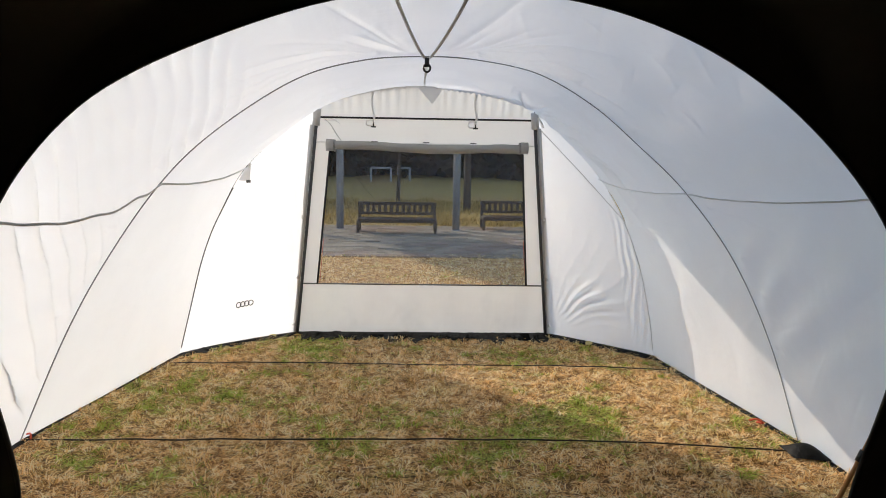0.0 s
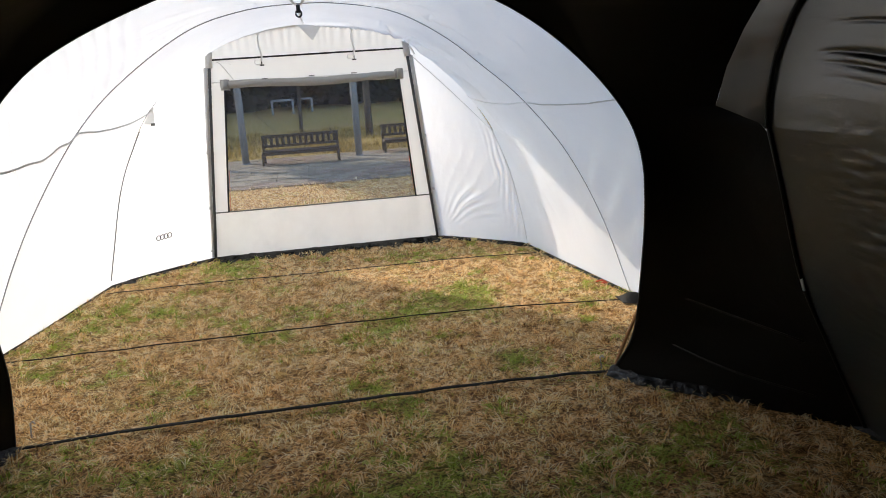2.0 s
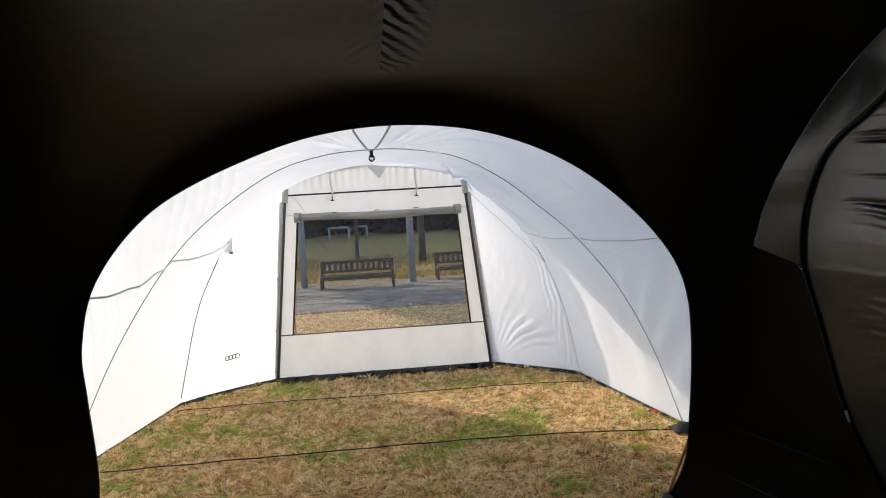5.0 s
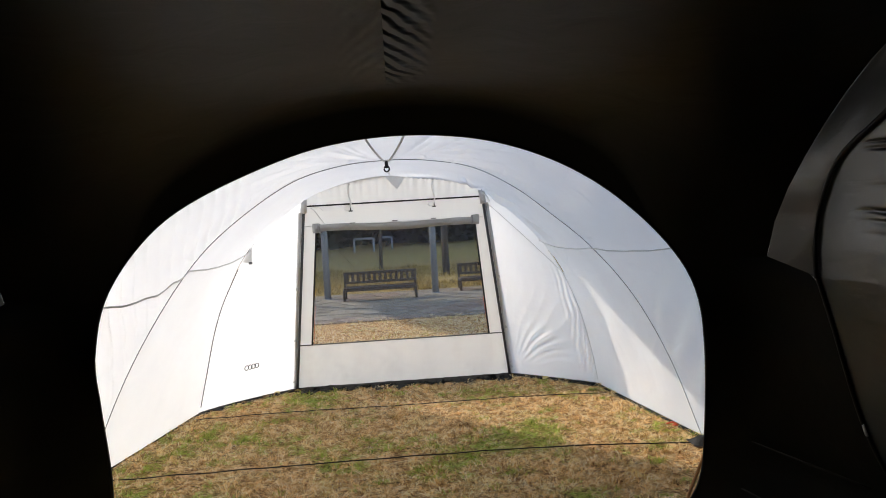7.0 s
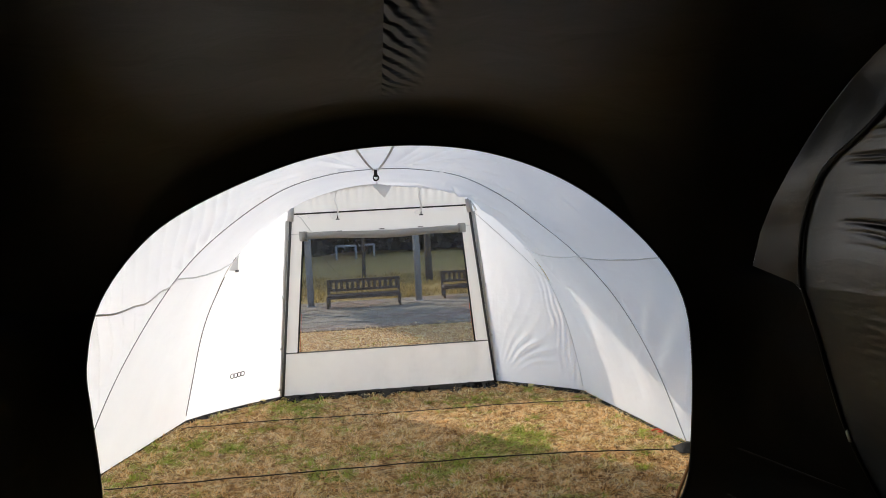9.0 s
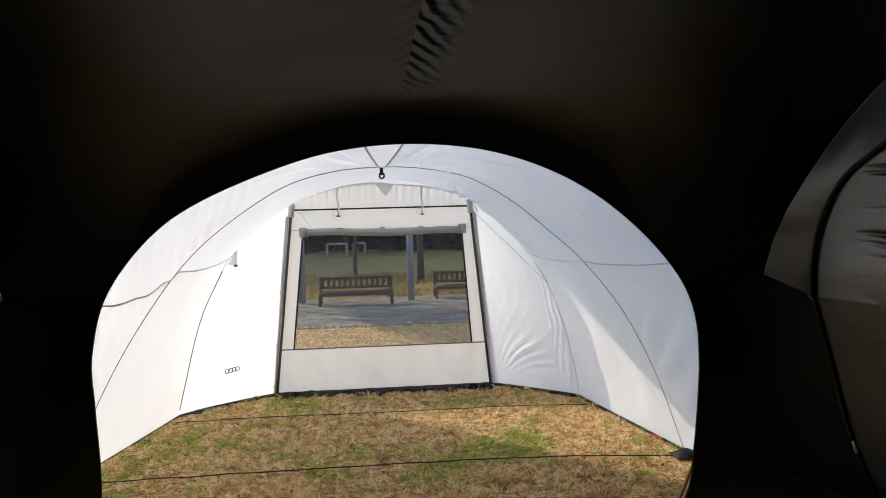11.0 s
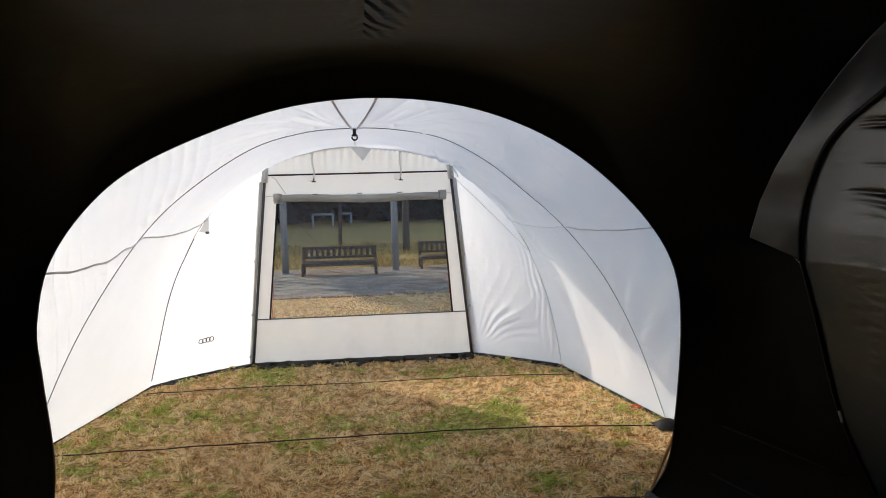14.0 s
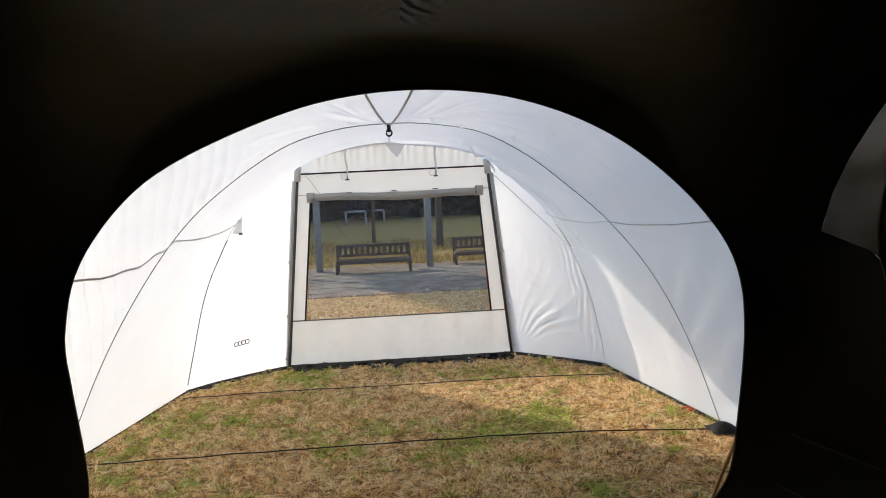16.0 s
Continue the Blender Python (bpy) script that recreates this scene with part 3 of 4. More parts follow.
shell_front = sheet("roof_panel", ruled(ARC_F, ARC_P, 130, 0.015, 0.022, (2.2, 2.2, 2.2), 1.0, 0.0), M_SHELL, tent)
shell_mid = sheet("roof_panel", ruled(ARC_P, ARC_R, 130, 0.02, 0.024, (3.0, 1.2, 2.2), 5.0, 0.034), M_SHELL, tent)
shell_back = sheet("roof_panel", ruled(ARC_R, ARC_B, 14) + ruled(ARC_B, ARC_E, 14)[1:], M_SHELL, tent)
sheet("rear_wall", [[Vector((p.x * f, -4.5, p.z * f)) for p in ARC_E] for f in (1.0, 0.5, 0.0)], M_SHELL, tent)


def on_arc(arc, i):
    return arc[max(0, min(len(arc) - 1, i))]


def inward_of(p):
    v = Vector((-p.x, 0, 0.5 - p.z))
    return v.normalized()


# pole sleeve along the middle arch, and the piping along the front arch
HALF = ARC_P[: N_ARC // 2 + 21], ARC_P[N_ARC // 2 + 19 :]
part("pole_sleeve", band([p + inward_of(p) * 0.003 for p in HALF[0]], [inward_of(p) for p in HALF[0]], 0.0085, 0.005), M_SLEEVE, tent, "grey pole sleeve seam")
part("pole_sleeve", band([p + inward_of(p) * 0.003 for p in HALF[1]], [inward_of(p) for p in HALF[1]], 0.0048, 0.004), M_SLEEVE, tent, "thin grey pole sleeve seam")
part("piping", bar([p + inward_of(p) * 0.004 for p in ARC_F[6:135]], 0.004, 6), M_SEAM, tent, "thin grey piping")
part("piping", bar([p + inward_of(p) * 0.004 for p in ARC_F[465:594]], 0.003, 6), M_TAPE, tent, "thin grey piping")


# ---- front wall with its window ----
def pole_x(z, side):
    return side * (1.0 - (1.0 - 0.75) * z / 1.735)


WIN = {(-1, 0): (-0.818, 0.437), (1, 0): (0.805, 0.437), (-1, 1): (-0.676, 1.505), (1, 1): (0.690, 1.505)}


def front_sheet(name, corner, steps_u, steps_v, wr, seed, off=0.0, material=M_FRONT, parent=None):
    """A cloth piece of the front; corner(u, v) gives its (x, z)."""
    rows = []
    for i in range(steps_v + 1):
        row = []
        for j in range(steps_u + 1):
            u, v = j / steps_u, i / steps_v
            x, z = corner(u, v)
            edge = min(1.0, 16 * u * (1 - u)) * min(1.0, 16 * v * (1 - v))
            gather = 0.007 * math.sin(x * 95 + 3 * rumple((x, 0, z), (9, 1, 1), 2)) * v if name == "gathered_strip" else 0.0
            row.append(front_at(x, z, off + gather + wr * edge * rumple((x, 0, z), (4, 1, 3), seed) + (wr * 0.35 * edge * abs(rumple((x + z, 0, z - x * 0.4), (5, 1, 14), seed + 3)) if wr > 0.01 else 0.0)))
        rows.append(row)
    return sheet(name, rows, material, parent)


front = tagged(empty("front_wall", (0, 3.6, 0)), "", "")
front.parent = tent
front.location = Vector((0, 3.6, 0)) - tent.location


def low(u, v):
    z = 0.01 + (0.437 - 0.01) * v
    return pole_x(z, -1) + (pole_x(z, 1) - pole_x(z, -1)) * u, z


def beside(side):
    def f(u, v):
        z = 0.437 + (1.505 - 0.437) * v
        a = pole_x(z, side)
        b = WIN[side, 0][0] + (WIN[side, 1][0] - WIN[side, 0][0]) * v
        return (a + (b - a) * u, z) if side < 0 else (b + (a - b) * u, z)
    return f


def above(u, v):
    z = 1.505 + (1.695 - 1.505) * v
    return pole_x(z, -1) + (pole_x(z, 1) - pole_x(z, -1)) * u, z


ARC_TOP = [p for p in ARC_F if abs(p.x) < 0.765 and p.z > 1.6]


def crown(u, v):
    """The gathered strip between the top zip and the arch."""
    x = -0.752 + 1.50 * u
    z1 = min(ARC_TOP, key=lambda p: abs(p.x - x)).z + 0.02
    return x, 1.695 + (max(z1, 1.70) - 1.695) * v


front_sheet("lower_panel", low, 90, 24, 0.018, 2.0, parent=front)
front_sheet("side_strip", beside(-1), 6, 30, 0.004, 3.0, parent=front)
front_sheet("side_strip", beside(1), 6, 30, 0.004, 4.0, parent=front)
front_sheet("upper_panel", above, 60, 8, 0.006, 6.0, parent=front)
front_sheet("gathered_strip", crown, 110, 8, 0.0, 7.0, parent=front)


def pane(u, v):
    x0 = WIN[-1, 0][0] + (WIN[-1, 1][0] - WIN[-1, 0][0]) * v
    x1 = WIN[1, 0][0] + (WIN[1, 1][0] - WIN[1, 0][0]) * v
    return x0 + (x1 - x0) * u, 0.437 + (1.505 - 0.437) * v


window = front_sheet("window_film", pane, 30, 22, 0.006, 9.0, 0.0, M_FILM, front)
tagged(window, "clear tinted window film")


def on_front(x0, z0, x1, z1, n=12, off=0.004):
    return [front_at(x0 + (x1 - x0) * k / n, z0 + (z1 - z0) * k / n, off) for k in range(n + 1)]


part("window_zip", band(on_front(-0.818, 0.437, -0.676, 1.47), FRONT_IN, 0.014, 0.005), M_BLACKTRIM, front, "black zip tape")
part("window_zip", band(on_front(0.805, 0.437, 0.690, 1.47), FRONT_IN, 0.014, 0.005), M_BLACKTRIM, front, "black zip tape")
part("seam", band(on_front(pole_x(0.437, -1), 0.440, pole_x(0.437, 1), 0.437, 40), FRONT_IN, 0.010, 0.004), M_SEAM, front, "dark seam under the window")
part("top_zip", band(on_front(-0.74, 1.692, 0.735, 1.695, 40), FRONT_IN, 0.012, 0.005), M_BLACKTRIM, front, "black top zip")
part("seam", band(on_front(pole_x(1.52, -1), 1.522, pole_x(1.52, 1), 1.518, 20, 0.003), FRONT_IN, 0.006, 0.003), M_TAPE, front)
for side in (-1, 1):
    part("door_pole", bar([front_at(pole_x(z, side), z, 0.012) for z in (0.0, 0.5, 1.0, 1.655)], 0.012, 10), M_POLE, front, "dark steel door pole")
    part("pole_cap", band([front_at(pole_x(z, side), z, 0.006) for z in (1.64, 1.69, 1.75)], FRONT_IN, 0.05, 0.022), M_TAPE, front, "grey pole cap")
    part("zip_tape", band([front_at(pole_x(z, side) + side * 0.028, z, 0.006) for z in (0.02, 0.6, 1.2, 1.64)], FRONT_IN, 0.03, 0.004), M_TAPE, front, "grey zip tape")
    for z in (0.10, 0.50, 0.98):
        part("clip", block((0.022, 0.014, 0.035), front_at(pole_x(z, side) + side * 0.035, z, 0.012), 0.003, (-20, 0, 0)), M_TAPE, front, "grey pole clip")


# rolled curtain above the window
def roll():
    n, sides = 60, 14
    bm = bmesh.new()
    rings = []
    for i in range(n + 1):
        f = i / n
        c = front_at(-0.675 + 1.372 * f, 1.512 - 0.012 * f + 0.006 * math.sin(f * 9) - 0.006 * math.sin(f * math.pi), 0.035)
        r = 0.031 + 0.004 * noise.noise(Vector((f * 7, 1, 1)))
        rings.append([bm.verts.new(c + Vector((0, math.cos(a) * r * 0.8, math.sin(a) * r * (1 + 0.1 * noise.noise(Vector((f * 14, a, 2))))))) for a in [2 * math.pi * k / sides for k in range(sides)]])
    for a, b in zip(rings, rings[1:]):
        for k in range(sides):
            bm.faces.new((a[k], a[(k + 1) % sides], b[(k + 1) % sides], b[k]))
    bm.faces.new(rings[0][::-1])
    bm.faces.new(rings[-1])
    body = part("rolled_curtain", bm, M_GREYCLOTH, front, "grey rolled-up window curtain")
    for s, x in ((-1, -0.672), (1, 0.695)):
        c = front_at(x, 1.512, 0.036)
        bm = bmesh.new()
        bmesh.ops.create_cone(bm, cap_ends=True, segments=18, radius1=0.042, radius2=0.042, depth=0.05, matrix=Matrix.Translation(c) @ pose(0, 0, 0, 0, 90, 0))
        part("roll_end", bm, M_GREYCLOTH, body, "grey end of the roll")
    for x in (-0.638, 0.662):
        ring = [front_at(x, 1.508 + 0.036 * math.sin(t), 0.036 + 0.030 * math.cos(t)) for t in [2 * math.pi * i / 18 for i in range(19)]]
        part("roll_strap", bar(ring, 0.007, 6), M_SLEEVE, body, "grey strap round the roll")
    for x in (-0.36, 0.0, 0.33):
        part("roll_tie", block((0.045, 0.012, 0.008), front_at(x, 1.545, 0.05), 0.002), M_SEAM, body)


roll()


def toggle_loop(x):
    """A hanging white tape loop with a dark toggle."""
    top = 1.86
    a = [front_at(x + 0.008, top, 0.015), front_at(x - 0.004, 1.80, 0.03), front_at(x + 0.012, 1.72, 0.03), front_at(x + 0.004, 1.665, 0.03)]
    strip = part("hanging_tape", band(spline(a, 16), FRONT_IN, 0.014, 0.003), M_LOOP, front, "white hanging tape")
    ring = [front_at(x - 0.02 + 0.026 * math.cos(t), 1.668 + 0.022 * math.sin(t), 0.04) for t in [k * 0.42 for k in range(14)]]
    part("loop", bar(ring, 0.005, 6), M_LOOP, strip)
    part("toggle", block((0.034, 0.010, 0.010), front_at(x + 0.006, 1.645, 0.045), 0.003), M_PLASTIC, strip, "black plastic toggle")
    part("toggle_stem", bar([front_at(x + 0.006, 1.675, 0.04), front_at(x + 0.006, 1.645, 0.045)], 0.004, 6), M_PLASTIC, strip)


toggle_loop(-0.372)
toggle_loop(0.335)
# loose tie at the upper corner
part("corner_tie", bar(spline([front_at(-0.70, 1.68, 0.02), front_at(-0.67, 1.66, 0.03), front_at(-0.62, 1.58, 0.03), front_at(-0.585, 1.53, 0.03)], 14), 0.004, 6), M_TAPE, front)
part("corner_tie", bar(spline([front_at(-0.69, 1.675, 0.02), front_at(-0.64, 1.685, 0.035), front_at(-0.60, 1.66, 0.035)], 10), 0.004, 6), M_LOOP, front)


# ---- side walls of the front bay ----
def bay_at(side, f, u):
    """A point of the bay's side cloth: f up along the arch, u from the arch to the door pole."""
    arc = ARC_F if side < 0 else ARC_F[::-1]
    top = min(range(N_ARC // 2), key=lambda i: abs(arc[i].x - side * 0.755) + abs(arc[i].z - 1.735))
    k = f * top
    lo = min(int(k), top - 1)
    a = arc[lo].lerp(arc[lo + 1], k - lo)
    z = a.z
    c = a.lerp(front_at(pole_x(min(z, 1.735), side), min(z, 1.735)), u)
    out = Vector((side * 0.7, 0.7, 0))
    mid = math.sin(u * math.pi)
    low_part = min(1, max(0, 1.15 - z) * 2) * min(1, z * 5)
    ang = math.atan2(c.z - 0.03, (1 - u) * 0.85 + 0.02)
    far = math.hypot(c.z - 0.03, (1 - u) * 0.85)
    fan = (1 - 2 * abs(math.sin(ang * 21 + side + 2.2 * rumple(c, (3, 3, 3), 6)))) * min(1, far * 4) * max(0, 1 - abs(ang - 0.75) / 0.6) * max(0.2, 0.7 + 1.5 * rumple(c, (4, 4, 4), 16))
    pucker = math.sin(c.z * 24 + u * 90 + 3 * rumple(c, (4, 4, 4), 5)) * max(0, 1 - u / 0.25) * min(1, u * 20)
    push = 0.045 * mid * min(1, (1.735 - z) * 2)
    push += (0.013 if side > 0 else 0.0025) * fan * mid * low_part
    push += (0.010 if side > 0 else 0.002) * pucker * low_part
    push += 0.008 * rumple(c, (4, 4, 4), 11 + side) * mid
    return c + out * push


def bay(side):
    n, m = 170, 120
    return sheet("bay_wall", [[bay_at(side, i / n, j / m) for j in range(m + 1)] for i in range(n + 1)], M_SIDE, tent)


bay_left = bay(-1)
bay_right = bay(1)


# printed mark on the cloth: plain rings
def mark():
    nn = Vector((0.66, -0.75, 0)).normalized() * 0.007
    f0 = min((k / 200 for k in range(100)), key=lambda f: abs(bay_at(-1, f, 0.47).z - 0.315))
    for k in range(4):
        u = 0.445 + 0.036 * k
        f1 = f0 + 0.0012 * k
        ring = [bay_at(-1, f1 + 0.0100 * math.sin(t), u + 0.021 * math.cos(t)) + nn for t in [2 * math.pi * i / 20 for i in range(21)]]
        part("printed_ring", bar(ring, 0.0038, 5), M_LOGO, tent, "grey printed ring")


mark()


# triangular reinforcing flaps at the front arch
def flap(a, b, c):
    bm = bmesh.new()
    vs = [bm.verts.new(Vector(p)) for p in (a, b, c)]
    f = bm.faces.new(vs)
    r = bmesh.ops.extrude_face_region(bm, geom=[f])
    bmesh.ops.translate(bm, vec=(0, -0.006, 0), verts=[v for v in r["geom"] if isinstance(v, bmesh.types.BMVert)])
    return part("corner_flap", bm, M_LOOP, tent, "grey triangular reinforcement flap", smooth=False)


flap((-0.065, 2.89, 1.90), (0.115, 2.89, 1.90), (0.035, 2.87, 1.785))
flap((-1.19, 2.89, 1.39), (-1.20, 2.89, 1.245), (-1.28, 2.90, 1.25))
flap((1.235, 2.90, 1.31), (1.275, 2.90, 1.25), (1.285, 2.88, 1.20))
part("flap_strap", block((0.03, 0.012, 0.02), (-1.21, 2.885, 1.245), 0.003), M_SEAM, tent)


# hook and webbing triangle under the crown
def surf_mid(x, y):
    """Height of the cloth under the crown between the pole arch and the opening."""
    f = (Y_POLE - y) / (Y_POLE - 0.25)
    return 1.928 + (2.17 - 1.928) * f - 0.06 * abs(x) - 0.035 * 4 * f * (1 - f)


for s in (-1, 1):
    pts = [(-0.03 + s * (0.012 + 0.14 * f), Y_POLE - 0.9 * f, surf_mid(s * 0.12 * f, Y_POLE - 0.9 * f) - 0.012) for f in [k / 14 for k in range(15)]]
    part("ridge_tape", band(pts, Vector((0, 0, -1)), 0.014, 0.003), M_TAPE, tent, "grey reinforcing tape")
part("ridge_tape", band([(-0.03, Y_POLE + 0.02, 1.905), (-0.028, 2.0, 1.885), (-0.02, 2.6, 1.895)], Vector((0, 0, -1)), 0.012, 0.003), M_LOOP, tent)
hook = part("lantern_hook", block((0.022, 0.014, 0.045), (-0.03, Y_POLE - 0.008, 1.895), 0.004), M_PLASTIC, tent, "black plastic lantern hook")
ring = [(-0.03 + 0.016 * math.cos(t), Y_POLE - 0.012, 1.868 + 0.018 * math.sin(t)) for t in [2 * math.pi * i / 16 for i in range(17)]]
part("hook_ring", bar(ring, 0.005, 8), M_PLASTIC, hook)


# level seams on the side cloth
def seam_along(a, b, i, j, drop=0.0, waves=0.0, width=0.016, n=60, seed=0.0, sag=0.02):
    pts, nor = [], []
    for k in range(n + 1):
        f = k / n
        p = a[i].lerp(b[j], f)
        inn = inward_of(p)
        p = p + inn * (0.012 + sag * 4 * f * (1 - f)) + Vector((0, 0, -drop * 4 * f * (1 - f) + waves * noise.noise(Vector((f * 8 + seed, 0, 0)))))
        pts.append(p)
        nor.append(inn)
    return band(pts, nor, width, 0.004)


def near_z(arc, z, side):
    half = range(N_ARC // 2) if side < 0 else range(N_ARC // 2, N_ARC)
    return min(half, key=lambda i: abs(arc[i].z - z))


part("level_seam", seam_along(ARC_P, ARC_R, near_z(ARC_P, 1.31, -1), near_z(ARC_R, 1.25, -1), 0.085, 0.02, 0.011, seed=2), M_TAPE, tent, "grey seam tape")
part("level_seam", seam_along(ARC_P, ARC_R, near_z(ARC_P, 1.30, 1), near_z(ARC_R, 1.36, 1), 0.02, 0.003, 0.006), M_TAPE, tent, "grey seam tape")
part("level_seam", seam_along(ARC_P, ARC_F, near_z(ARC_P, 1.31, -1), near_z(ARC_F, 1.37, -1), 0.03, 0.003, 0.009), M_TAPE, tent, "grey seam tape")
part("level_seam", seam_along(ARC_P, ARC_F, near_z(ARC_P, 1.30, 1), near_z(ARC_F, 1.30, 1), 0.02, 0.003, 0.007), M_LOOP, tent)
# inner tension cord in the bay beside the door pole
part("tension_cord", bar(spline([front_at(0.775, 1.66, 0.03), (1.10, 2.98, 1.33), (1.43, 2.93, 0.98)], 16), 0.0032, 6), M_TAPE, tent, "grey tension cord")
part("cord_knot", bar(spline([front_at(0.775, 1.72, 0.03), front_at(0.80, 1.69, 0.05), front_at(0.815, 1.66, 0.04)], 8), 0.007, 6), M_LOOP, tent)


# black mud skirt along the foot of the cloth
def skirt(points, seed, tall=0.035, out=0.05, lumps=1.0):
    n = 200
    base = spline([(x, y, 0) for x, y in points], n)
    rows = []
    for k in range(5):
        f = k / 4
        row = []
        for i, p in enumerate(base):
            d = (base[min(i + 1, n - 1)] - base[max(i - 1, 0)]).normalized()
            s = Vector((-d.y, d.x, 0))
            w = noise.noise(Vector((i * 0.11, seed, k * 0.8))) + 0.6 * noise.noise(Vector((i * 0.43, seed, k * 1.6)))
            row.append(p + s * (-0.006 + out * f * (1 + 0.9 * w * lumps)) + Vector((0, 0, tall * (1 - f) ** 0.8 + 0.004 + 0.012 * lumps * max(0, w) * (1 - 0.6 * f))))
        rows.append(row)
    return sheet("mud_skirt", rows, M_SKIRT, tent, "crumpled black mud skirt")


skirt([(1.0, 3.6), (0.5, 3.59), (0, 3.6), (-0.5, 3.59), (-1.0, 3.6)], 1, 0.014, 0.20)
skirt([(-1.0, 3.6), (-1.37, 3.33), (-1.735, 2.95)], 2, 0.014, 0.08, 0.6)
skirt([(1.685, 2.95), (1.33, 3.3), (1.0, 3.6)], 3, 0.014, 0.07, 0.5)
skirt([(-1.735, 2.95), (-1.9, 2.2), (-2.04, 1.38), (-2.12, 0.3)], 4, 0.010, 0.04, 0.2)
skirt([(2.06, 0.3), (1.94, 1.38), (1.82, 2.1), (1.685, 2.95)], 5, 0.010, 0.04, 0.2)


# ---- black inner room ----
room = tagged(empty("inner_room", (0, -1.5, 0)), "black-coated inner room with a wide arched doorway", "inner tent")
OPEN = [(-1.445, 0.210, 0.000), (-1.375, 0.125, 0.320), (-1.330, 0.015, 0.530), (-1.269, -0.190, 0.862), (-1.247, -0.260, 1.070), (-1.182, -0.260, 1.315), (-1.010, -0.260, 1.541),
        (-0.794, -0.260, 1.690), (-0.431, -0.260, 1.835), (-0.157, -0.260, 1.894), (0.127, -0.260, 1.904), (0.412, -0.260, 1.866), (0.686, -0.260, 1.768), (0.922, -0.260, 1.619), (1.137, -0.260, 1.408),
        (1.260, -0.260, 1.198), (1.309, -0.220, 0.931), (1.405, 0.050, 0.470), (1.405, 0.140, 0.200), (1.322, 0.210, 0.000)]
ARC_O = spline(OPEN, 121)
iL = min(range(60), key=lambda i: abs(ARC_O[i].z - 1.31))
iR = min(range(60, 121), key=lambda i: abs(ARC_O[i].z - 1.31))

# where ceiling and side wall meet, from the front to the back
CREASE = [(1.485, -0.43, 1.325), (1.49, -0.55, 1.545), (1.515, -0.85, 1.843), (1.49, -1.21, 2.02), (1.40, -1.8, 2.14), (1.0, -2.8, 2.18), (0.0, -4.22, 2.20)]


def hood():
    """Ceiling and front: from the doorway's edge back to the crease."""
    m = iR - iL
    right = spline(CREASE, m // 2 + 1)
    left = [Vector((-p.x, p.y, p.z)) for p in right]
    back = left + right[::-1][1:]
    rows = []
    steps = 110
    for k in range(steps + 1):
        row = []
        for i in range(m + 1):
            o = ARC_O[iL + i]
            b = back[min(int(i * (len(back) - 1) / m + 0.5), len(back) - 1)]
            side = min(i, m - i) / (m / 2)
            away = Vector((o.x, 0, o.z - 1.0)).normalized()
            up = min(1.0, max(0.0, (o.z - 1.42) / 0.36))
            up = up * up * (3 - 2 * up)
            lip = o + away * (0.125 * up) + Vector((0, -0.10 * up, 0))
            g = k / steps
            first, second = o.lerp(lip, min(1, g / 0.3)), lip.lerp(b, max(0, (g - 0.22) / 0.78) ** 1.5)
            mixed = min(1, max(0, (g - 0.14) / 0.22))
            mixed = mixed * mixed * (3 - 2 * mixed)
            c = first.lerp(second, mixed)
            run = max(0.0, g - 0.25)
            c.z += 0.008 * rumple(c, (2.5, 2.5, 2.5), 21) * min(1, run * 3) * min(1, side * 5)
            c.z -= 0.025 * math.exp(-abs(c.x) / 0.05) * min(1, max(0, -0.5 - c.y) * 2) * max(0, 1 - run)
            row.append(c)
        rows.append(row)
    sheet("ceiling", rows, M_BLACK_CEIL_SHADED, room, "black-coated ceiling with gathered folds")
    return back, right, left


BACK, CR, CL = hood()
SLEEVE_UP = [(1.592, -0.61, 1.25), (1.575, -0.64, 1.37), (1.56, -0.71, 1.525), (1.54, -0.87, 1.692), (1.525, -1.15, 1.82), (1.48, -1.62, 2.055), (1.0, -2.8, 2.12), (0.0, -4.22, 2.14)]
SLEEVE_LOW = [(2.07, -0.63, 0.0), (1.90, -0.61, 0.36), (1.765, -0.60, 0.66), (1.65, -0.61, 1.05), (1.592, -0.61, 1.25)]


def mirrored(pts, side):
    return [Vector((p[0] * side, p[1], p[2])) for p in pts]


def doorway_jamb(side):
    """The slanting front panel beside the doorway."""
    if side > 0:
        edge = ARC_O[iR:][::-1]
    else:
        edge = ARC_O[: iL + 1]
    n = len(edge)
    low = spline(SLEEVE_LOW, 40)
    low += [low[-1].lerp(Vector(CREASE[0]), k / 5) for k in range(1, 6)]
    far = mirrored([low[round(k * 44 / (n - 1))] for k in range(n)], side)
    rows = []
    for k in range(21):
        f = k / 20
        row = []
        for i in range(n):
            c = edge[i].lerp(far[i], f)
            g = i / (n - 1)
            w = 0.08 * math.sin(f * math.pi) * min(1, 4 * g) * min(1, 5 * (1 - g))
            c += Vector((side * w * 0.5, w, 0)) + Vector((-side * 0.007, 0, 0)) * rumple(c, (6, 6, 1.5), 31 + side) * math.sin(f * math.pi) * math.sin(g * math.pi)
            row.append(c)
        rows.append(row)
    sheet("front_panel", rows, M_BLACK_SHADED, room, "black-coated panel beside the doorway")


doorway_jamb(1)
doorway_jamb(-1)


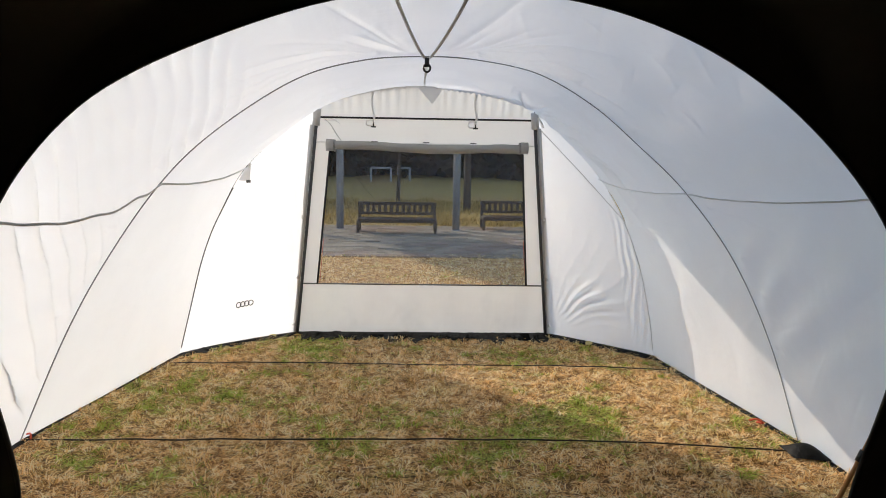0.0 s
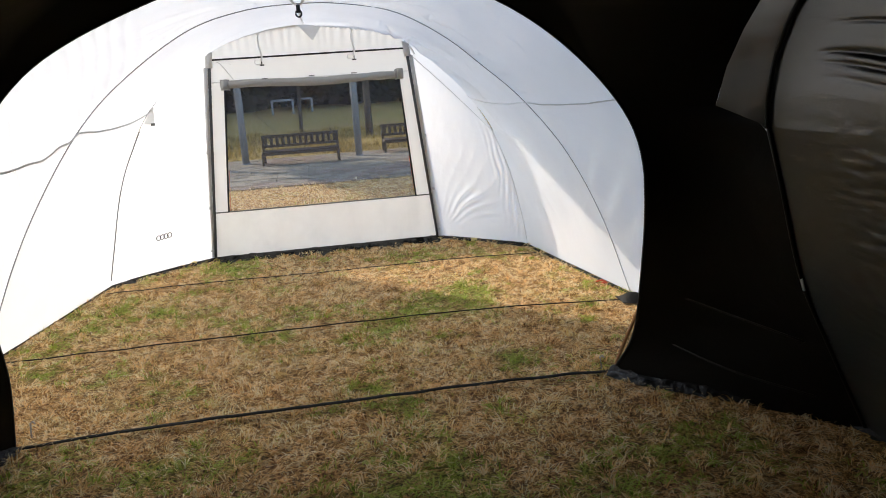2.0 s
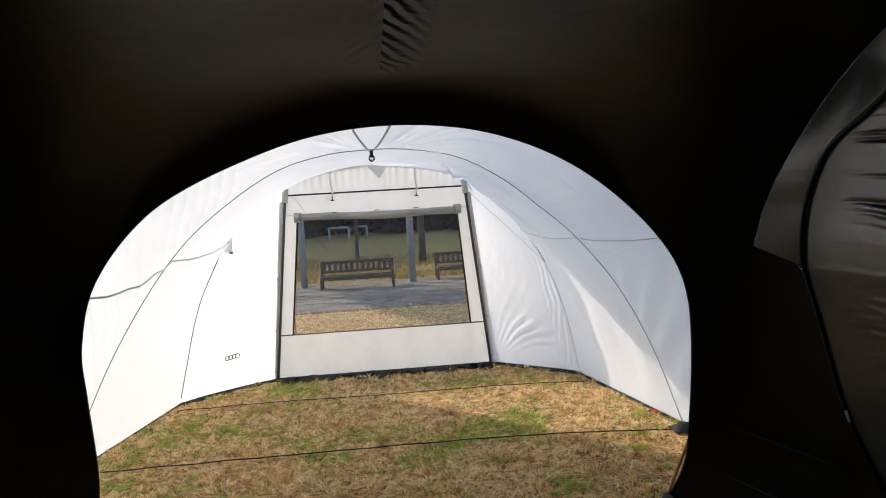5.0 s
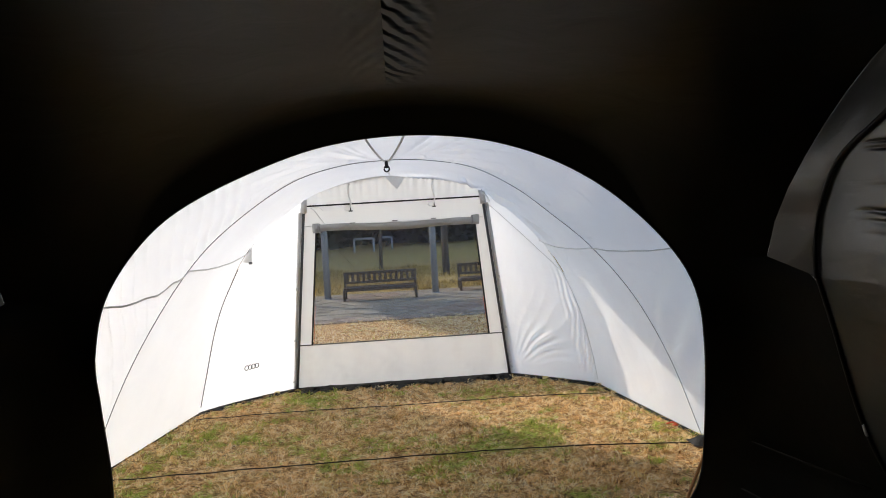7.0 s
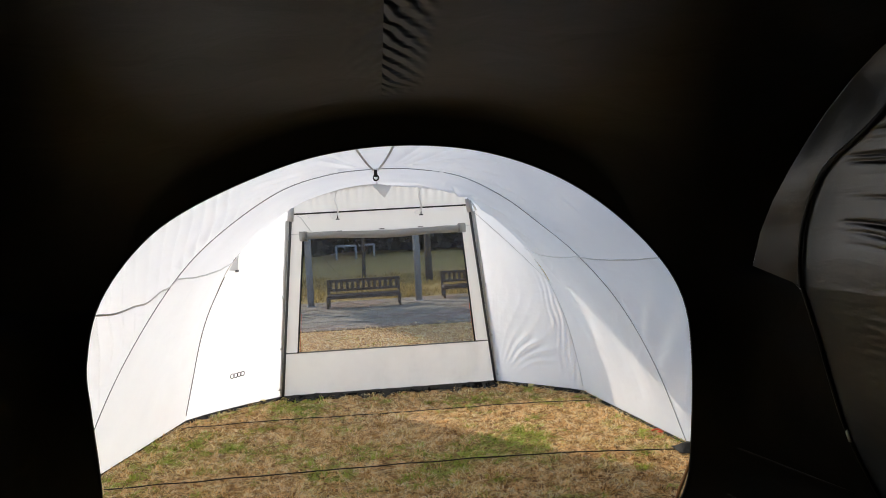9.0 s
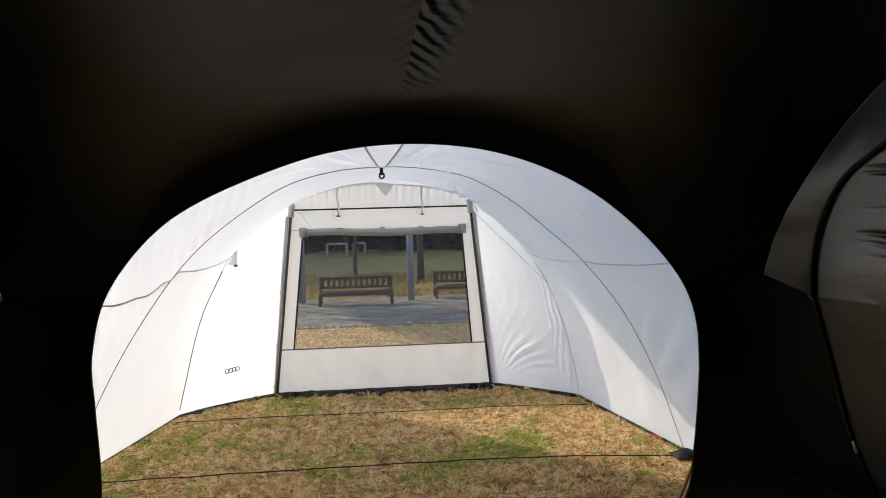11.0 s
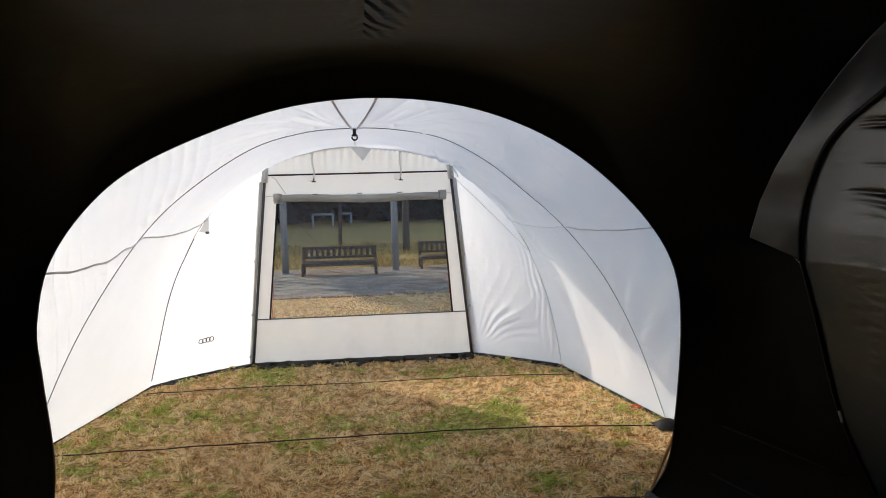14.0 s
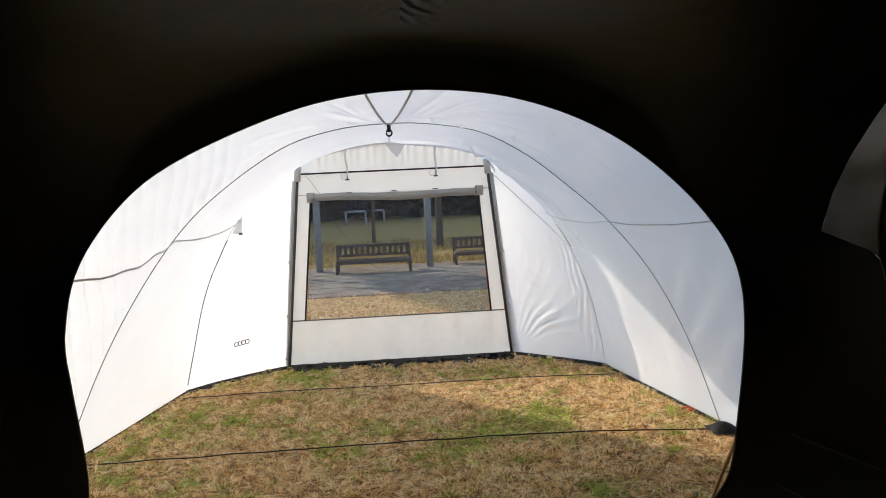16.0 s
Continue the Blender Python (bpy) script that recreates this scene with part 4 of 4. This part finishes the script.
def side_wall(side):
    up = mirrored(spline(SLEEVE_UP, 840), side)
    cr = mirrored(spline(CREASE, 840), side)
    # strip between crease and sleeve, gathered towards the top
    rows = []
    for k in range(25):
        f = k / 24
        row = []
        for i, (p, q) in enumerate(zip(cr, up)):
            c = p.lerp(q, f)
            gathered = min(1, max(0, i - 150) / 120) * f ** 1.5 * (1 - f ** 8)
            c += Vector((side, 0, 0)) * (0.012 * gathered * math.sin(i * 0.23 + f * 6 + 3 * rumple(c, (4, 4, 4), 4)) + 0.006 * rumple(c, (5, 5, 5), 14) * math.sin(f * math.pi))
            row.append(c)
        rows.append(row)
    sheet("upper_wall", rows, M_BLACK_LIT, room, "black-coated upper wall")
    # wall from the sleeve to the floor at the back
    low_edge = mirrored(spline(SLEEVE_LOW, 170), side)[::-1]
    rim = low_edge[::-1] + up[1:]
    run = [0.0]
    for p, q in zip(rim, rim[1:]):
        run.append(run[-1] + (q - p).length)
    rng = random.Random(55)
    # long deep folds: place along the rim, where they begin, their depth and width
    deep = [(1.60, 0.17, 0.022, 0.009), (1.56, 0.20, 0.014, 0.008), (1.515, 0.22, 0.009, 0.007), (1.66, 0.34, 0.006, 0.006)]
    deep += [(1.74 + 0.055 * k + rng.uniform(-0.018, 0.018), max(0.0, 0.16 - 0.035 * k), rng.choice((0.003, 0.006, 0.012, 0.02)), rng.uniform(0.006, 0.018)) for k in range(22)]
    rows = []
    for k in range(111):
        f = (k / 110) ** 1.7
        row = []
        for i, p in enumerate(rim):
            end = Vector((p.x, -4.25, p.z))
            back = (p.y + 4.25) * f
            bulge = 0.06 * (1 - math.exp(-back / 0.8)) * min(1, max(0, p.z - 0.25))
            c = p.lerp(end, f) + Vector((side * bulge, 0, 0))
            push = 0.0
            if back < 1.6:
                at = run[i] + 0.05 * back + 0.05 * rumple((0, back, run[i]), (0, 2.0, 2.5), 61)
                for s, start, depth, width in deep:
                    off = abs(at - s)
                    if off < 3 * width and back > start:
                        push += depth * min(1, (back - start) * 5) * math.exp(-(off / width) ** 1.3) * math.exp(-back * 0.9) * max(0.8 if s < 1.62 else 0.1, 0.75 + 1.6 * rumple((0, back, s), (0, 3.5, 9), 67))
                if p.z < 1.34:
                    here = 1.5 * min(1, max(0, back - 0.16) * 4) * min(1, max(0, p.z - 0.3) * 2) * min(1, (1.34 - p.z) * 5)
                    push += here * 0.0035 * (abs(rumple((0, back, run[i]), (0, 7, 26), 71)) - 0.2)
                    push += here * 0.003 * rumple((0, back, run[i] + 0.15 * back), (0, 13, 48), 73)
            c += Vector((side, 0, 0)) * (push + 0.004 * rumple(c, (1.2, 1.0, 5), 41) * min(1, f * 8))
            row.append(c)
        rows.append(row)
    sheet("side_wall", rows, M_BLACK_LIT, room, "glossy black-coated side wall")
    part("pole_sleeve", bar([p + Vector((-side * 0.012, 0, -0.004)) for p in up], 0.008, 8), M_BLACKTRIM, room, "black pole sleeve")
    part("pole_sleeve", bar([p + Vector((-side * 0.006, 0, 0)) for p in low_edge], 0.008, 8), M_BLACK, room)
    part("panel_seam", bar(spline([low_edge[0] + Vector((-side * 0.008, 0, 0)), mirrored([(1.575, -0.45, 1.285)], side)[0], mirrored([(1.535, -0.27, 1.32)], side)[0]], 12), 0.006, 6), M_BLACK, room)
    for z, dz in ((0.46, 0.36), (0.21, 0.12)):
        part("panel_seam", bar(spline(mirrored([(1.50 + (0.46 - z) * 0.05, 0.10, z), (1.66, -0.28, z - 0.03), (1.80 + (0.46 - z) * 0.25, -0.58, dz + 0.04)], side), 12), 0.004, 6), M_BLACK_SHADED, room)


side_wall(1)
side_wall(-1)
sheet("back_wall", [[Vector((p.x * f * 0.97, -4.24, p.z * f * 0.96)) for p in ARC_E] for f in (1.0, 0.7, 0.35, 0.0)], M_BLACK, room, "black back wall")
# bound edge of the doorway
part("doorway_binding", bar([p + Vector((0, 0.004, 0)) for p in ARC_O], 0.008, 6), M_BLACKTRIM, room, "black bound edge")
# ceiling loop
loop = part("ceiling_loop", block((0.012, 0.006, 0.05), (0.026, -0.63, 2.085), 0.002), M_BLACKTRIM, room, "black webbing loop")
part("loop_buckle", block((0.018, 0.010, 0.028), (0.028, -0.632, 2.06), 0.003), M_PLASTIC, loop)
# small white pull tag
tag = part("pull_tag", band(spline([(1.755, -0.60, 0.672), (1.75, -0.62, 0.652), (1.765, -0.61, 0.622)], 8), Vector((-0.8, -0.6, 0)), 0.012, 0.003), M_LOOP, room, "small white pull tag")


front_liner = [p.lerp(q, 0.55) * 1.0 for p, q in zip(ARC_R, ARC_B)]
sheet("liner", [[Vector((p.x * 0.985, p.y, p.z * 0.985)) for p in row] for row in ruled(front_liner, ARC_B, 6) + ruled(ARC_B, ARC_E, 10)[1:]], M_BLACK_SHADED, room)


def room_skirt(points, seed):
    n = 260
    base = spline([(x, y, 0) for x, y in points], n)
    rows = []
    for k in range(6):
        f = k / 5
        row = []
        for i, p in enumerate(base):
            d = (base[min(i + 1, n - 1)] - base[max(i - 1, 0)]).normalized()
            s = Vector((d.y, -d.x, 0))
            if s.x * p.x > 0:
                s = -s
            w = noise.noise(Vector((i * 0.4, seed, k)))
            row.append(p + s * (-0.01 + 0.045 * f * (1 + 0.8 * w)) + Vector((0, 0, 0.035 * (1 - f) + 0.006 + 0.03 * max(0, w) * (1 - f))))
        rows.append(row)
    sheet("floor_skirt", rows, M_SKIRT_SHINY, room, "crumpled black floor skirt")


room_skirt([(1.315, 0.21), (1.45, 0.02), (1.85, -0.33), (2.07, -0.63), (2.09, -1.4), (2.09, -4.2)], 1)
room_skirt([(-1.435, 0.21), (-1.55, 0.02), (-1.88, -0.33), (-2.07, -0.63), (-2.09, -1.4), (-2.09, -4.2)], 2)


# ---- straps, cords, pegs on the ground ----
def strap(name, pts, width, material, label, flat=True, seed=0.0):
    line = spline(pts, 90)
    line = [p + Vector((0, 0.010 * noise.noise(Vector((i * 0.03, seed, 0))), 0.005 * noise.noise(Vector((i * 0.2, seed, 5))))) for i, p in enumerate(line)]
    bm = band(line, Vector((0, 0, 1)), width, 0.003) if flat else bar(line, width, 6)
    return tagged(part(name, bm, material, None), label, "strap")


strap("webbing_strap", [(-1.43, 0.21, 0.012), (-0.9, 0.215, 0.028), (0, 0.215, 0.036), (0.7, 0.215, 0.034), (1.315, 0.215, 0.014)], 0.026, M_STRAP, "black webbing strap across the doorway on the grass", True, 1)
strap("ground_cord", [(-2.03, 1.39, 0.012), (-1.0, 1.37, 0.024), (0, 1.355, 0.030), (1.0, 1.325, 0.030), (1.86, 1.25, 0.014)], 0.0038, M_CORD, "thin dark cord lying across the grass", False, 2)
strap("webbing_strap", [(-1.70, 2.72, 0.012), (-1.0, 2.72, 0.02), (-0.3, 2.72, 0.012), (0.4, 2.68, 0.02), (1.0, 2.65, 0.026), (1.66, 2.62, 0.014)], 0.015, M_CORD, "dark webbing strap across the grass near the front", True, 3)


def peg(x, y, z, lean):
    bm = bar([(x, y, z - 0.04), (x + lean[0] * 0.5, y + lean[1] * 0.5, z + 0.03), (x + lean[0], y + lean[1], z + 0.07), (x + lean[0] + 0.012, y + lean[1], z + 0.078), (x + lean[0] + 0.02, y + lean[1], z + 0.066)], 0.004, 6)
    return tagged(part("tent_peg", bm, M_PEG), "steel tent peg driven into the grass", "tent peg", "tent pegs")


peg(1.30, 0.27, 0.0, (-0.012, 0.0))
peg(-1.42, 0.34, 0.0, (0.008, 0.0))


# black foot of the middle pole
def pole_foot(x, y, side):
    rows = []
    for k in range(9):
        f = k / 8
        rows.append([(x + side * (0.02 - 0.16 * f) + 0.02 * noise.noise(Vector((j, k, 3))), y - 0.10 + 0.16 * j / 8 - 0.22 * (1 - f) * 0.3, 0.012 + 0.05 * math.sin(f * math.pi) * math.sin(j / 8 * math.pi) + 0.01 * (1 - f)) for j in range(9)])
    return tagged(sheet("pole_foot_tab", rows, M_SKIRT), "crumpled black pole foot tab on the grass", "tab")


pole_foot(1.94, 1.27, 1)

# orange pole of the doorway arch, on the lit side of the black edge
pole = tagged(part("arch_pole", bar(spline([(1.342, 0.235, 0.0), (1.405, 0.24, 0.145), (1.470, 0.24, 0.29), (1.576, 0.24, 0.546), (1.645, 0.245, 0.75)], 24), 0.0085, 10), M_ORANGE), "orange fibreglass arch pole beside the black doorway", "tent pole")
part("pole_joint", bar([(1.518, 0.24, 0.405), (1.535, 0.24, 0.445)], 0.013, 10), M_PLASTIC, pole, "black pole joint")
tagged(part("peg_loop", bar(spline([(1.80, 1.66, 0.02), (1.83, 1.63, 0.035), (1.86, 1.61, 0.02), (1.84, 1.65, 0.012)], 12), 0.006, 6), M_RED), "orange-red peg loop on the grass", "peg loop")
tagged(part("peg_loop", bar(spline([(-2.02, 1.42, 0.03), (-1.99, 1.40, 0.04), (-1.98, 1.38, 0.02)], 10), 0.005, 6), M_RED), "orange-red peg loop on the grass", "peg loop")


# ---- outside, seen through the window ----
def paving():
    zb = lie(11)
    base = tagged(part("paving_bed", block((60, 4.6, 0.05), (0, 10.2, zb - 0.02)), M_JOINT, None, smooth=False), "sandy bed under the concrete pavers", "paving", kind="structure")
    w, d = 0.245, 0.20
    rng = random.Random(4)

    def mesh_of(mat):
        bm = block((w - 0.006, d - 0.006, 0.06), bevel=0.004)
        me = bpy.data.meshes.new("paver")
        bm.to_mesh(me)
        bm.free()
        me.materials.append(mat)
        return me

    meshes = [mesh_of(M_PAVER), mesh_of(M_PAVER_RED)]
    for r in range(20):
        for c in range(18):
            y = 8.15 + d * r + 0.12
            x = -2.2 + w * c + (0.12 if r % 2 else 0)
            red = noise.noise(Vector((x * 0.8, y * 0.8, 2))) > 0.12 and rng.random() < 0.8
            ob = new("paver", meshes[1 if red else 0])
            ob.parent = base
            ob.location = (x, y, zb - 0.006 + rng.uniform(-0.005, 0.005))
            ob.rotation_euler = (rng.uniform(-0.012, 0.012), rng.uniform(-0.012, 0.012), rng.uniform(-0.02, 0.02))


def bench(x, y):
    z = lie(y)
    b = tagged(empty("park_bench", (x, y, z)), "dark-stained timber park bench on the paving", "bench", "park benches")
    w, h = 1.45, 0.555
    part("top_rail", block((w, 0.045, 0.06), (x, y, z + h - 0.03), 0.006), M_BENCH, b)
    part("lower_rail", block((w, 0.04, 0.05), (x, y - 0.01, z + 0.345), 0.006), M_BENCH, b)
    for k in range(13):
        part("back_slat", block((0.058, 0.022, 0.19), (x - w / 2 + 0.075 + k * (w - 0.15) / 12, y, z + 0.44), 0.004), M_BENCH, b)
    for k in range(5):
        part("seat_slat", block((w - 0.06, 0.075, 0.025), (x, y - 0.08 - k * 0.085, z + 0.265), 0.005), M_BENCH, b)
    part("front_apron", block((w - 0.08, 0.025, 0.05), (x, y - 0.44, z + 0.235), 0.004), M_BENCH, b)
    for s in (-1, 1):
        part("back_leg", block((0.05, 0.05, h - 0.02), (x + s * (w / 2 - 0.03), y, z + h / 2 - 0.02), 0.006), M_BENCH, b)
        part("front_leg", block((0.05, 0.05, 0.25), (x + s * (w / 2 - 0.03), y - 0.43, z + 0.12), 0.006), M_BENCH, b)
        part("side_rail", block((0.04, 0.42, 0.05), (x + s * (w / 2 - 0.03), y - 0.21, z + 0.235), 0.005), M_BENCH, b)
    return b


paving()
bench(-0.365, 11.45)
bench(1.96, 12.1)


def post(x, y):
    z = lie(y)
    p = tagged(empty("pergola_post", (x, y, z)), "round grey painted steel post on the paving", "post", "posts")
    part("shaft", bar([(x, y, z - 0.05), (x, y, z + 1.4), (x, y, z + 2.8)], 0.068, 18), M_POST, p)
    bm = bmesh.new()
    bmesh.ops.create_cone(bm, cap_ends=True, segments=20, radius1=0.10, radius2=0.085, depth=0.04, matrix=Matrix.Translation((x, y, z + 0.02)))
    part("base_collar", bm, M_POST, p)


post(-1.44, 11.65)
post(0.735, 11.6)


def leaf_cloud(name, centres, count, size, material, parent, seed, flat=0.8):
    rng = np.random.default_rng(seed)
    c = np.array([q[:3] for q in centres])[rng.integers(0, len(centres), count)]
    r = np.array([q[3] for q in centres])[rng.integers(0, len(centres), count)]
    d = rng.normal(size=(count, 3))
    d /= np.linalg.norm(d, axis=1)[:, None]
    p = c + d * (r * rng.uniform(0.2, 1, count) ** 0.5)[:, None] * np.array([1, 1, flat])
    a = rng.normal(size=(count, 3))
    a /= np.linalg.norm(a, axis=1)[:, None]
    b = np.cross(a, rng.normal(size=(count, 3)))
    b /= np.linalg.norm(b, axis=1)[:, None]
    s = size * rng.uniform(0.6, 1.4, count)[:, None]
    verts = np.stack([p - a * s, p + b * s * 0.5, p + a * s, p - b * s * 0.5], 1).reshape(-1, 3)
    k = np.arange(count) * 4
    mesh = bpy.data.meshes.new(name)
    mesh.from_pydata(verts.tolist(), [], np.stack([k, k + 1, k + 2, k + 3], 1).tolist())
    return place(name, mesh, material, parent, smooth=False)


def tree(x, y, girth, tall, crown_r, seed, lean=0.0, leaves=2600):
    rng = random.Random(seed)
    z = lie(y)
    t = tagged(empty("tree", (x, y, z)), "slender tree with rough bark and thin dry crown", "tree", "trees")
    bm = bmesh.new()
    trunk = spline([(x, y, z - 0.1), (x + lean * 0.3, y, z + tall * 0.25), (x + lean * 0.8, y, z + tall * 0.5), (x + lean, y, z + tall * 0.85)], 12)
    tube(bm, trunk, girth, 10, girth * 0.3)
    tips = []
    for k in range(9):
        a = trunk[5 + k % 6]
        ang = k * 2.4 + rng.uniform(-0.4, 0.4)
        e = a + Vector((math.cos(ang) * crown_r * 0.75, math.sin(ang) * crown_r * 0.75, crown_r * rng.uniform(0.3, 0.8)))
        tube(bm, [a, a.lerp(e, 0.5) + Vector((0, 0, 0.15)), e], girth * 0.35, 6, girth * 0.08)
        tips.append((*e, crown_r * rng.uniform(0.3, 0.5)))
        tips.append((*a.lerp(e, 0.6), crown_r * rng.uniform(0.25, 0.4)))
    part("trunk", bm, M_BARK, t)
    leaf_cloud("crown", tips, leaves, 0.11, M_LEAF, t, seed)


tree(1.29, 16.4, 0.105, 6.5, 2.2, 3)
tree(-0.50, 18.8, 0.062, 6.0, 2.0, 5, 0.15)
# out of view, added only to cast shade on the right of the lawn
tree(-3.7, 12.6, 0.11, 5.6, 1.7, 14, 0.1, 9000)


def woodland():
    rng = random.Random(9)
    centres = []
    for k in range(1000):
        x = -60 + 92 * rng.random()
        y = 35 + 12 * rng.random()
        centres.append((x, y, lie(y) + 0.3 + 11.5 * rng.random() ** 1.2, 1.2 + 1.1 * rng.random()))
    ob = leaf_cloud("woodland_edge", centres, 150000, 0.44, M_HEDGE, None, 10, 0.9)
    tagged(ob, "dark evergreen woodland edge across the lawn", "woodland", kind="stuff")


woodland()


def goal(x0, x1, y, h):
    z = lie(y)
    g = tagged(empty("goal_frame", ((x0 + x1) / 2, y, z)), "white painted steel frame standing on the lawn", "goal frame", "white frames")
    part("crossbar", bar([(x0, y, z + h), (x1, y, z + h)], 0.05, 8), M_WHITEPAINT, g)
    for x in (x0, x1):
        part("upright", bar([(x, y, z - 0.05), (x, y, z + h)], 0.05, 8), M_WHITEPAINT, g)


goal(-1.95, -1.05, 31, 0.62)
goal(-0.75, -0.22, 32, 0.60)

# orange guy lines outside the window
for side in (-1, 1):
    ln = part("guy_line", bar([front_at(side * 0.755, 0.80, -0.010), front_at(side * 0.80, 0.45, -0.012), front_at(side * 0.815, 0.30, -0.012)], 0.0022, 6), M_RED)
    tagged(ln, "orange-red guy line outside the window", "guy line", "guy lines")
tagged(part("guy_line", bar([(-0.67, 3.12, 1.50), (-0.573, 5.5, 1.05), (-0.36, 8.6, 0.42), (-0.2, 10.7, -0.06)], 0.0018, 6), M_CORD), "dark guy line running to the lawn", "guy line", "guy lines")


# longer straw grass behind the benches, and unseen shrubs added to shade the far lawn
def rough_grass():
    rng = np.random.default_rng(12)
    count = 26000
    x = rng.uniform(-4.5, 5.0, count)
    y = 12.6 + 7.0 * rng.uniform(0, 1, count) ** 1.3
    a = rng.uniform(0, 2 * np.pi, count)
    h = rng.uniform(0.04, 0.16, count) * np.array([max(0.15, 0.7 + 1.3 * noise.noise(Vector((p * 1.3, q * 1.3, 5)))) for p, q in zip(x, y)])
    w = rng.uniform(0.006, 0.014, count)
    z = np.full(count, lie(14))
    dx, dy = np.cos(a), np.sin(a)
    v = np.stack([np.stack([x - dy * w, y + dx * w, z - 0.01], 1), np.stack([x + dy * w, y - dx * w, z - 0.01], 1), np.stack([x + dx * h * 0.6, y + dy * h * 0.6, z + h], 1)], 1).reshape(-1, 3)
    k = np.arange(count) * 3
    mesh = bpy.data.meshes.new("rough_grass")
    mesh.from_pydata(v.tolist(), [], np.stack([k, k + 1, k + 2], 1).tolist())
    ob = place("rough_grass", mesh, M_ROUGH, smooth=False)
    tagged(ob, "long yellow-green grass behind the benches", "grass", kind="stuff")


rough_grass()
# leaf mass left of the view, put there only for its shadow
rng_shrub = random.Random(21)
centres_shading = [(-24 + 17.5 * rng_shrub.random(), 28 + 12 * rng_shrub.random(), 0.5 + 7.5 * rng_shrub.random(), 1.3 + rng_shrub.random()) for k in range(200)]
tagged(leaf_cloud("woodland_edge", centres_shading, 30000, 0.36, M_HEDGE, None, 22, 0.9), "unseen evergreen shrubs added to shade the far lawn", "woodland", kind="stuff")


def fallen_leaf(x, y, turn, size):
    bm = bmesh.new()
    rows = []
    for i in range(7):
        f = i / 6
        w = size * 0.42 * math.sin(math.pi * min(0.98, f + 0.02)) ** 0.8
        rows.append([bm.verts.new((size * (f - 0.5), w * q, 0.012 + 0.010 * abs(q) + 0.008 * math.sin(f * 3))) for q in (-1, 0, 1)])
    for a, b in zip(rows, rows[1:]):
        for k in range(2):
            bm.faces.new((a[k], a[k + 1], b[k + 1], b[k]))
    bmesh.ops.transform(bm, matrix=pose(x, y, 0.012, 8, -6, turn), verts=bm.verts)
    ob = part("fallen_leaf", bm, M_DRYLEAF)
    return tagged(ob, "pale yellow fallen leaf on the dry grass", "leaf", "fallen leaves")


for lx, ly, lt, ls in ((1.27, 3.22, 30, 0.07), (-1.16, 3.40, 140, 0.06), (-1.42, 3.05, 70, 0.05), (-0.97, 3.42, 200, 0.05)):
    fallen_leaf(lx, ly, lt, ls)
